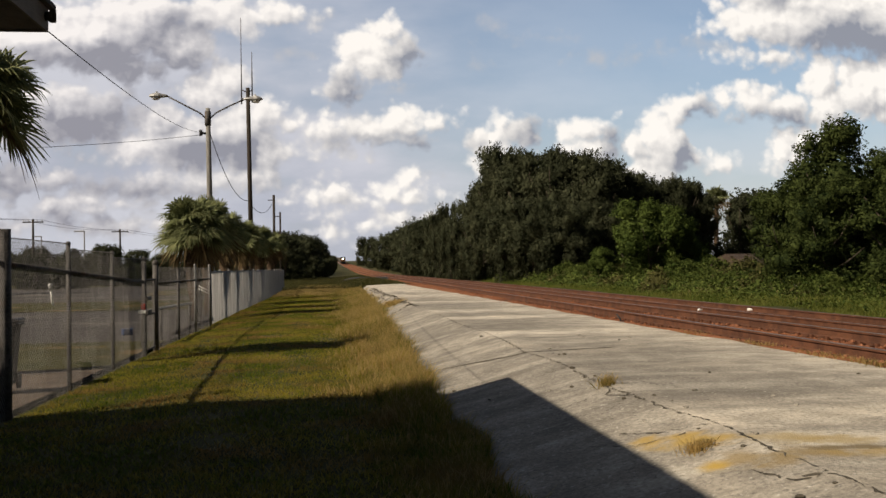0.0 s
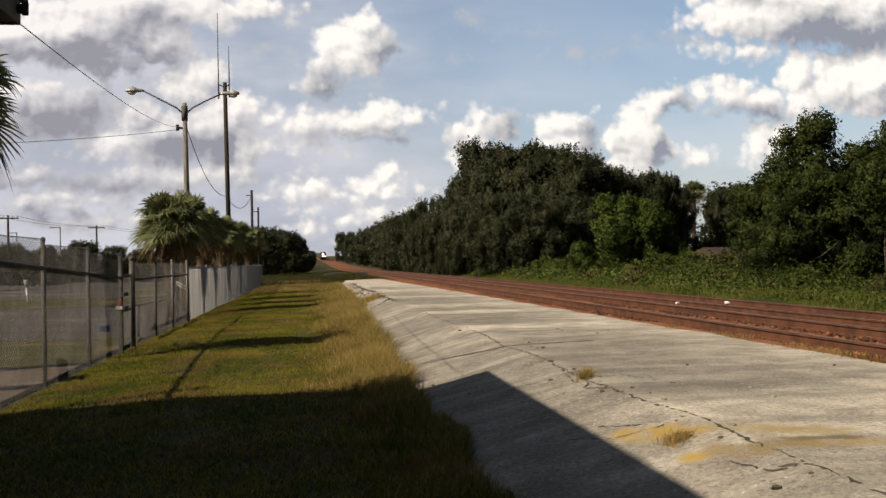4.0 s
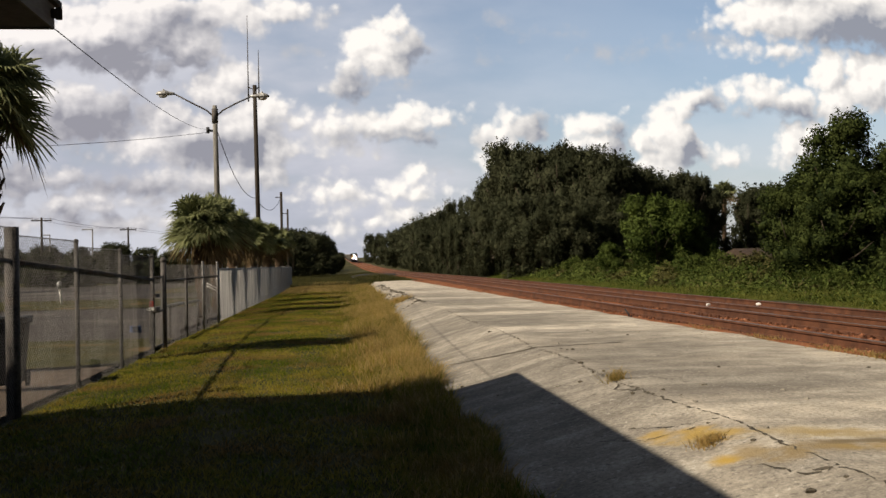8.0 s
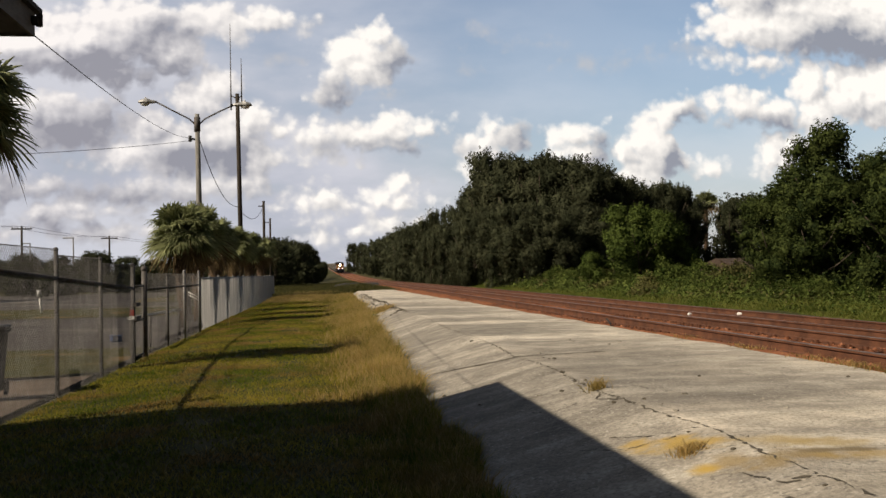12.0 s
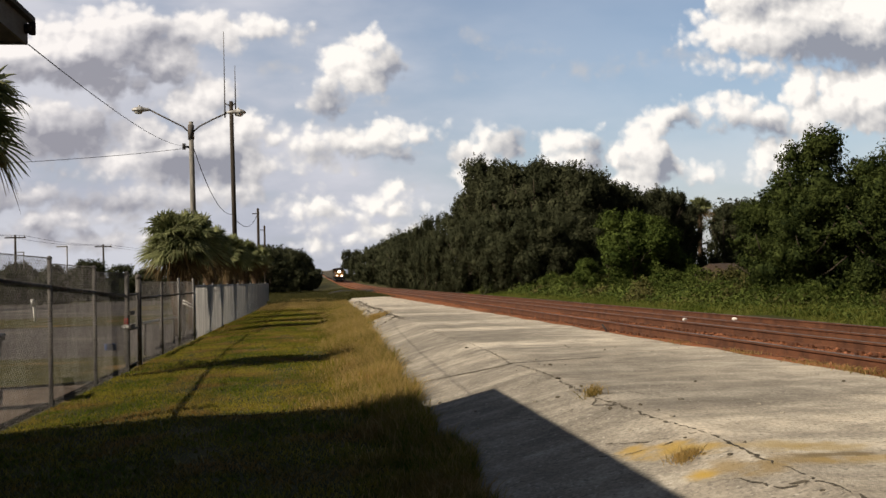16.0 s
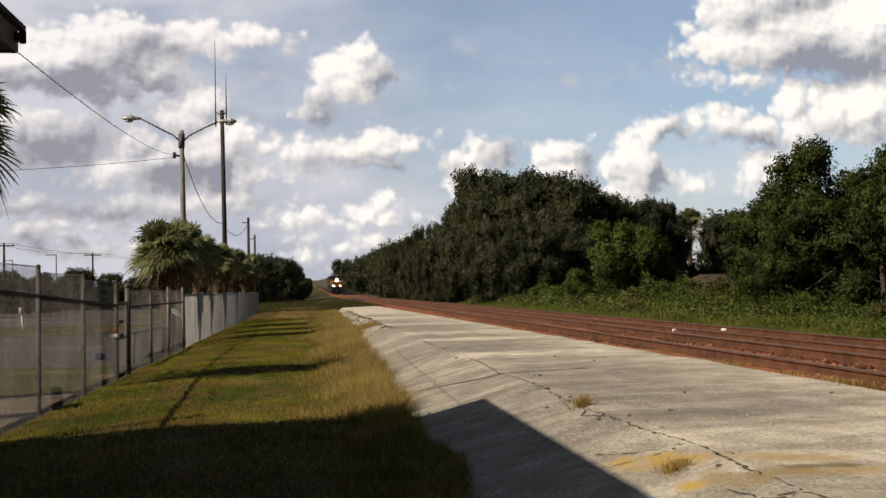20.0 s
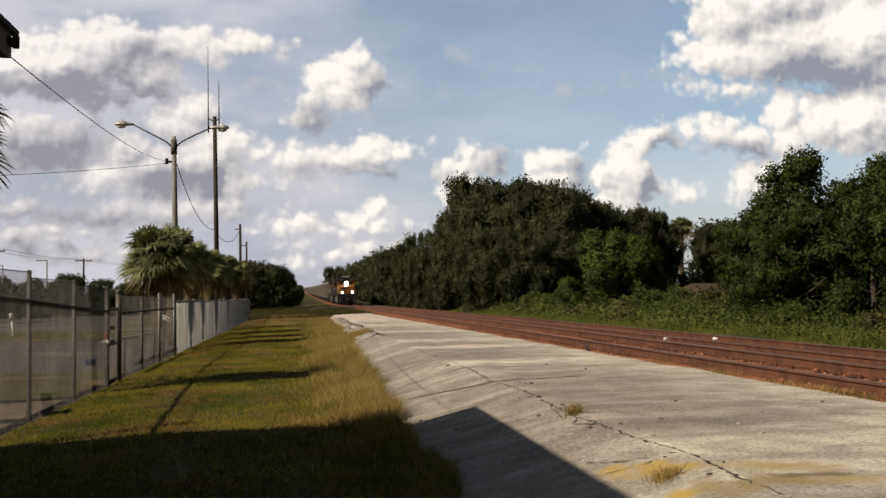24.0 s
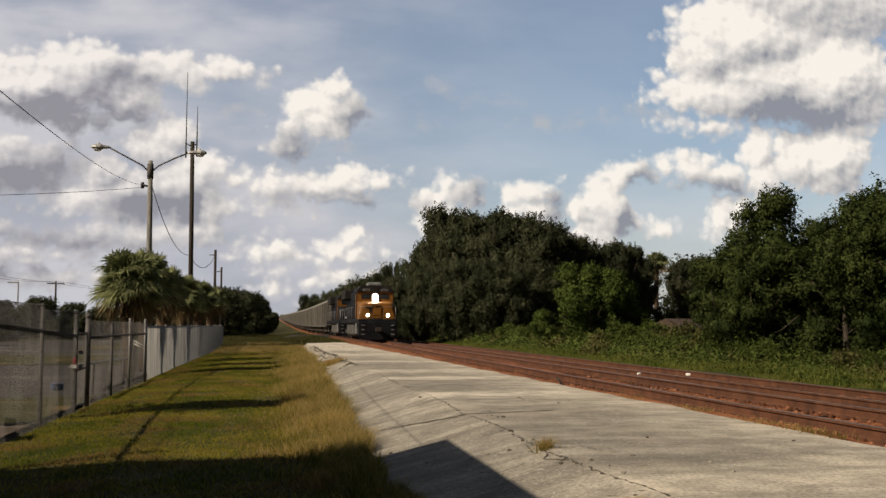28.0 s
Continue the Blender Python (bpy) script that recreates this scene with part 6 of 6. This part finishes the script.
# ---- train ----
def wheelset_bogie(axles, spacing, parent, at, radius=0.5):
    bogie = part("bogie", boxes((-1.08, -0.92, -spacing * (axles - 1) / 2 - 0.5, spacing * (axles - 1) / 2 + 0.5, 0.45, 0.85), (0.92, 1.08, -spacing * (axles - 1) / 2 - 0.5, spacing * (axles - 1) / 2 + 0.5, 0.45, 0.85),
                                (-0.95, 0.95, -0.25, 0.25, 0.5, 0.9), bevel=0.04), M["under"], parent)
    bogie.location = (0, at, 0)
    for i in range(axles):
        bm = bmesh.new()
        for s in (-1, 1):
            tube(bm, [(s * 0.69, 0, radius), (s * 0.82, 0, radius)], radius, sides=18)
        tube(bm, [(-0.7, 0, radius), (0.7, 0, radius)], 0.09)
        w = part("wheelset", bm, M["under"], bogie)
        w.location = (0, (i - (axles - 1) / 2) * spacing, 0)
    return bogie


def make_locomotive(first):
    """Six-axle diesel, nose towards -y; the origin lies on the rails under the front coupler."""
    ob = thing("locomotive", pose(0, 0, 0), "dark blue diesel locomotive with golden nose and lit headlights" if first else "second dark blue diesel locomotive behind the first", "locomotive", "train")
    # y runs back from the nose
    part("underframe", boxes((-1.52, 1.52, 0.6, 21.6, 1.42, 1.72), bevel=0.03), M["loco_dark"], ob)
    bm = bmesh.new()
    prism(bm, [(-1.52, 0.45), (1.52, 0.45), (1.45, 0.15), (-1.45, 0.15)], "y", 0.62, 0.72)
    box(bm, -1.52, 1.52, 0.45, 0.75, 0.42, 1.5, bevel=0.04)
    prism(bm, [(-0.9, 0.12), (0.9, 0.12), (1.5, 0.5), (-1.5, 0.5)], "y", 0.30, 0.48)
    part("pilot_plow", bm, M["loco_dark"], ob)
    part("coupler", boxes((-0.14, 0.14, -0.15, 0.5, 0.78, 1.02), (-0.24, 0.24, -0.25, 0.05, 0.72, 1.06), bevel=0.04), M["under"], ob)
    for x in (-1.0, 1.0):
        part("front_steps", boxes((x - 0.30 if x < 0 else x + 0.05, x - 0.05 if x < 0 else x + 0.30, 0.35, 0.52, 0.5, 0.56), (x - 0.30 if x < 0 else x + 0.05, x - 0.05 if x < 0 else x + 0.30, 0.35, 0.52, 0.85, 0.91), (x - 0.30 if x < 0 else x + 0.05, x - 0.05 if x < 0 else x + 0.30, 0.35, 0.52, 1.2, 1.26)), M["loco_grey"], ob)
    # wide nose, sloping back, then the cab
    bm = bmesh.new()
    v = [bm.verts.new(p) for p in ((-1.46, 1.0, 1.72), (1.46, 1.0, 1.72), (1.46, 2.9, 1.72), (-1.46, 2.9, 1.72), (-1.12, 1.08, 2.95), (1.12, 1.08, 2.95), (1.46, 2.9, 3.20), (-1.46, 2.9, 3.20), (-1.44, 1.35, 2.7), (1.44, 1.35, 2.7), (-1.46, 1.3, 1.72), (1.46, 1.3, 1.72))]
    for f in ((0, 1, 5, 4), (1, 11, 9, 5), (0, 4, 8, 10), (4, 5, 6, 7), (5, 9, 6), (4, 7, 8), (11, 2, 6, 9), (10, 8, 7, 3), (2, 3, 7, 6)):
        bm.faces.new([v[i] for i in f])
    bmesh.ops.recalc_face_normals(bm, faces=bm.faces)
    bmesh.ops.bevel(bm, geom=list(bm.edges), offset=0.05, segments=2, affect="EDGES")
    nose = part("nose", bm, M["loco_gold" if first else "loco_dark"], ob, "golden wide nose" if first else "")
    part("nose_door", boxes((-0.32, 0.32, 0.965, 1.0, 1.8, 2.75), bevel=0.01), M["loco_gold"], nose)
    part("emblem", boxes((-0.95, -0.30, 0.955, 1.025, 2.62, 2.74), (-0.20, 0.30, 0.945, 1.025, 2.66, 2.78), (-0.62, -0.50, 0.955, 1.005, 2.28, 2.62)), M["loco_dark"], nose, "dark angular emblem")
    bm = bmesh.new()
    prism(bm, [(-1.52, 1.72), (1.52, 1.72), (1.52, 3.95), (1.12, 4.42), (-1.12, 4.42), (-1.52, 3.95)], "y", 2.75, 5.3)
    bmesh.ops.bevel(bm, geom=[e for e in bm.edges], offset=0.05, segments=2, affect="EDGES")
    cab = part("cab", bm, M["loco_dark"], ob)
    part("cab_front", boxes((-1.46, 1.46, 2.72, 2.752, 1.74, 3.90)), M["loco_gold"], cab, "golden cab front")
    for s in (-1, 1):
        part("cab_side_panel", boxes((s * 1.527 - 0.006, s * 1.527 + 0.006, 2.8, 3.35, 1.8, 3.8)), M["loco_gold"], cab, "golden edge of the cab side")
    bm = bmesh.new()
    prism(bm, [(-1.54, 3.93), (1.54, 3.93), (1.14, 4.45), (-1.14, 4.45)], "y", 2.60, 5.4)
    part("cab_roof", bm, M["loco_roof"], cab, "sooty dark roof")
    part("roof_unit", boxes((-0.55, 0.55, 3.2, 4.4, 4.44, 4.72), bevel=0.06), M["loco_grey"], cab, "pale roof air unit")
    for x0, x1 in ((-1.12, -0.34), (0.34, 1.12)):
        part("windshield", boxes((x0, x1, 2.69, 2.73, 3.36, 3.74), bevel=0.01), M["glass"], cab)
    for s in (-1, 1):
        part("side_window", boxes((s * 1.52 - 0.02, s * 1.52 + 0.02, 3.2, 4.6, 2.95, 3.65), bevel=0.01), M["glass"], cab)
        part("number_board", boxes((s * 0.72 - 0.28, s * 0.72 + 0.28, 2.58, 2.62, 3.97, 4.17)), M["loco_grey"], cab, "number board with an unreadable bar")
        part("number_bar", boxes((s * 0.72 - 0.2, s * 0.72 + 0.2, 2.565, 2.58, 4.03, 4.11)), M["loco_dark"], cab)
    lamp_name = ("headlight", "headlight") if first else ("lens", "lens")
    part("headlight_housing", boxes((-0.29, 0.29, 2.62, 2.75, 3.06, 3.82), bevel=0.03), M["loco_dark"], cab)
    for dz in (-0.08, 0.08):
        part("headlight", tubes(([(0, 2.60, 3.44 + dz), (0, 2.615, 3.44 + dz)], 0.23), sides=18), M[lamp_name[0]], cab, "bright headlight" if first else "")
    for s in (-1, 1):
        hood = part("ditch_light_hood", tubes(([(s * 0.80, 0.55, 2.02), (s * 0.80, 0.80, 2.02)], 0.15), sides=16), M["loco_dark"], ob)
        part("ditch_light", tubes(([(s * 0.80, 0.53, 2.02), (s * 0.80, 0.545, 2.02)], 0.115), sides=16), M["ditch" if first else "lens"], hood, "lit ditch light" if first else "")
        part("handrail", tubes(([(s * 1.42, 0.62, 1.7), (s * 1.42, 0.62, 2.7)], 0.022), ([(s * 0.45, 0.62, 1.7), (s * 0.45, 0.62, 2.7), (s * 1.42, 0.62, 2.7)], 0.022), sides=5), M["loco_grey"], ob)
        part("side_handrail", tubes(([(s * 1.48, 5.4, 2.75), (s * 1.48, 21.2, 2.75)], 0.02), *[([(s * 1.48, y, 1.7), (s * 1.48, y, 2.75)], 0.018) for y in (5.4, 8, 10.6, 13.2, 15.8, 18.4, 21.2)], sides=5), M["loco_grey"], ob)
    # long hood
    hood = part("long_hood", boxes((-0.92, 0.92, 5.3, 20.6, 1.72, 4.25), bevel=0.10), M["loco_dark"], ob)
    part("blower_housing", boxes((-1.35, -0.93, 5.6, 8.0, 2.6, 4.3), (0.93, 1.35, 5.6, 8.0, 2.6, 4.3), bevel=0.05), M["loco_dark"], hood)
    part("radiator", boxes((-1.48, 1.48, 15.8, 20.4, 3.65, 4.55), bevel=0.08), M["loco_roof"], hood, "flared radiator section")
    part("exhaust_stack", boxes((-0.35, 0.35, 11.2, 12.2, 4.24, 4.62), bevel=0.04), M["loco_roof"], hood)
    part("dynamic_brake", boxes((-1.05, 1.05, 8.4, 10.4, 4.20, 4.52), bevel=0.05), M["loco_roof"], hood)
    for y in (6.2, 9.2, 12.5, 14.3):
        for s in (-1, 1):
            part("hood_door", boxes((s * 0.925 - 0.012, s * 0.925 + 0.012, y, y + 1.4, 1.9, 3.6), bevel=0.005), M["loco_dark"], hood)
    part("fuel_tank", boxes((-1.35, 1.35, 7.6, 14.6, 0.35, 1.40), bevel=0.14), M["tank"], ob, "grey fuel tank")
    for s in (-1, 1):
        part("cab_step_panel", boxes((s * 1.53 - 0.03, s * 1.53 + 0.03, 2.0, 3.0, 0.55, 1.42)), M["loco_grey"], ob)
    wheelset_bogie(3, 1.95, ob, 3.9)
    wheelset_bogie(3, 1.95, ob, 17.9)
    return ob


HOPPER = 17.6


def make_hopper():
    ob = thing("hopper_car", pose(0, 0, 0), "light grey covered hopper car with ribbed sides, weathered", "railway car", "train")
    L = HOPPER - 1.0
    bm = bmesh.new()
    prism(bm, [(-1.55, 1.25), (1.55, 1.25), (1.58, 3.9), (1.30, 4.35), (-1.30, 4.35), (-1.58, 3.9)], "y", 0.75, 0.5 + L - 0.25)
    n = 9
    for i in range(n + 1):
        y = 0.85 + (L - 0.7) * i / n
        for s in (-1, 1):
            box(bm, s * 1.64 - 0.075, s * 1.64 + 0.075, y - 0.09, y + 0.09, 1.22, 3.95)
    body = part("body", bm, M["hopper"], ob)
    part("side_sill", boxes((-1.62, -1.50, 0.4, L + 0.3, 1.08, 1.30), (1.50, 1.62, 0.4, L + 0.3, 1.08, 1.30)), M["hopper_roof"], body)
    part("roof_walk", boxes((-0.4, 0.4, 0.8, L, 4.36, 4.46)), M["hopper_roof"], body)
    bm = bmesh.new()
    for i in range(4):
        c = 2.6 + (L - 4.2) * i / 3
        prism(bm, [(c - 1.7, 1.25), (c + 1.7, 1.25), (c + 0.5, 0.45), (c - 0.5, 0.45)], "x", -1.1, 1.1)
    part("discharge_hoppers", bm, M["hopper_roof"], ob)
    part("underframe", boxes((-0.3, 0.3, 0.0, HOPPER, 0.85, 1.15), bevel=0.02), M["under"], ob)
    for y in (0.55, L + 0.35):
        part("end_ladder", tubes(([(-1.3, y, 1.2), (-1.3, y, 4.3)], 0.03), ([(-0.9, y, 1.2), (-0.9, y, 4.3)], 0.03), *[([(-1.3, y, 1.4 + 0.4 * k), (-0.9, y, 1.4 + 0.4 * k)], 0.02) for k in range(8)], sides=4), M["under"], ob)
    wheelset_bogie(2, 1.78, ob, 2.1, 0.46)
    wheelset_bogie(2, 1.78, ob, HOPPER - 2.1, 0.46)
    return ob


CARS = 44
lead, second = make_locomotive(True), make_locomotive(False)
hopper = make_hopper()
hoppers = [hopper] + [copy_thing(hopper, pose(0, 0, 0)) for _ in range(CARS - 1)]


def line_pose(y, length):
    """A car standing on the line with its front at y."""
    def at(q):
        return Vector((TRACKS[0][0] + float(drift(np.array(q))), q, TRACKS[0][1] + float(grade(np.array(q)))))
    a, b = at(y), at(y + length)
    d = (b - a).normalized()
    return Matrix.Translation(a) @ pose(0, 0, 0, math.degrees(math.asin(d.z)), 0, math.degrees(math.atan2(-d.x, d.y)))


def motions():
    """The train rolls in at a steady speed."""
    times = [28.0 * i / 28 for i in range(29)]

    def front(t):
        return 78.4 + 20.8 * (28.0 - t)

    back = 0.0
    for car, length in [(lead, 22.3), (second, 22.3)] + [(h, HOPPER) for h in hoppers]:
        walk(car, [(t, line_pose(front(t) + back, length)) for t in times])
        back += length


motions()
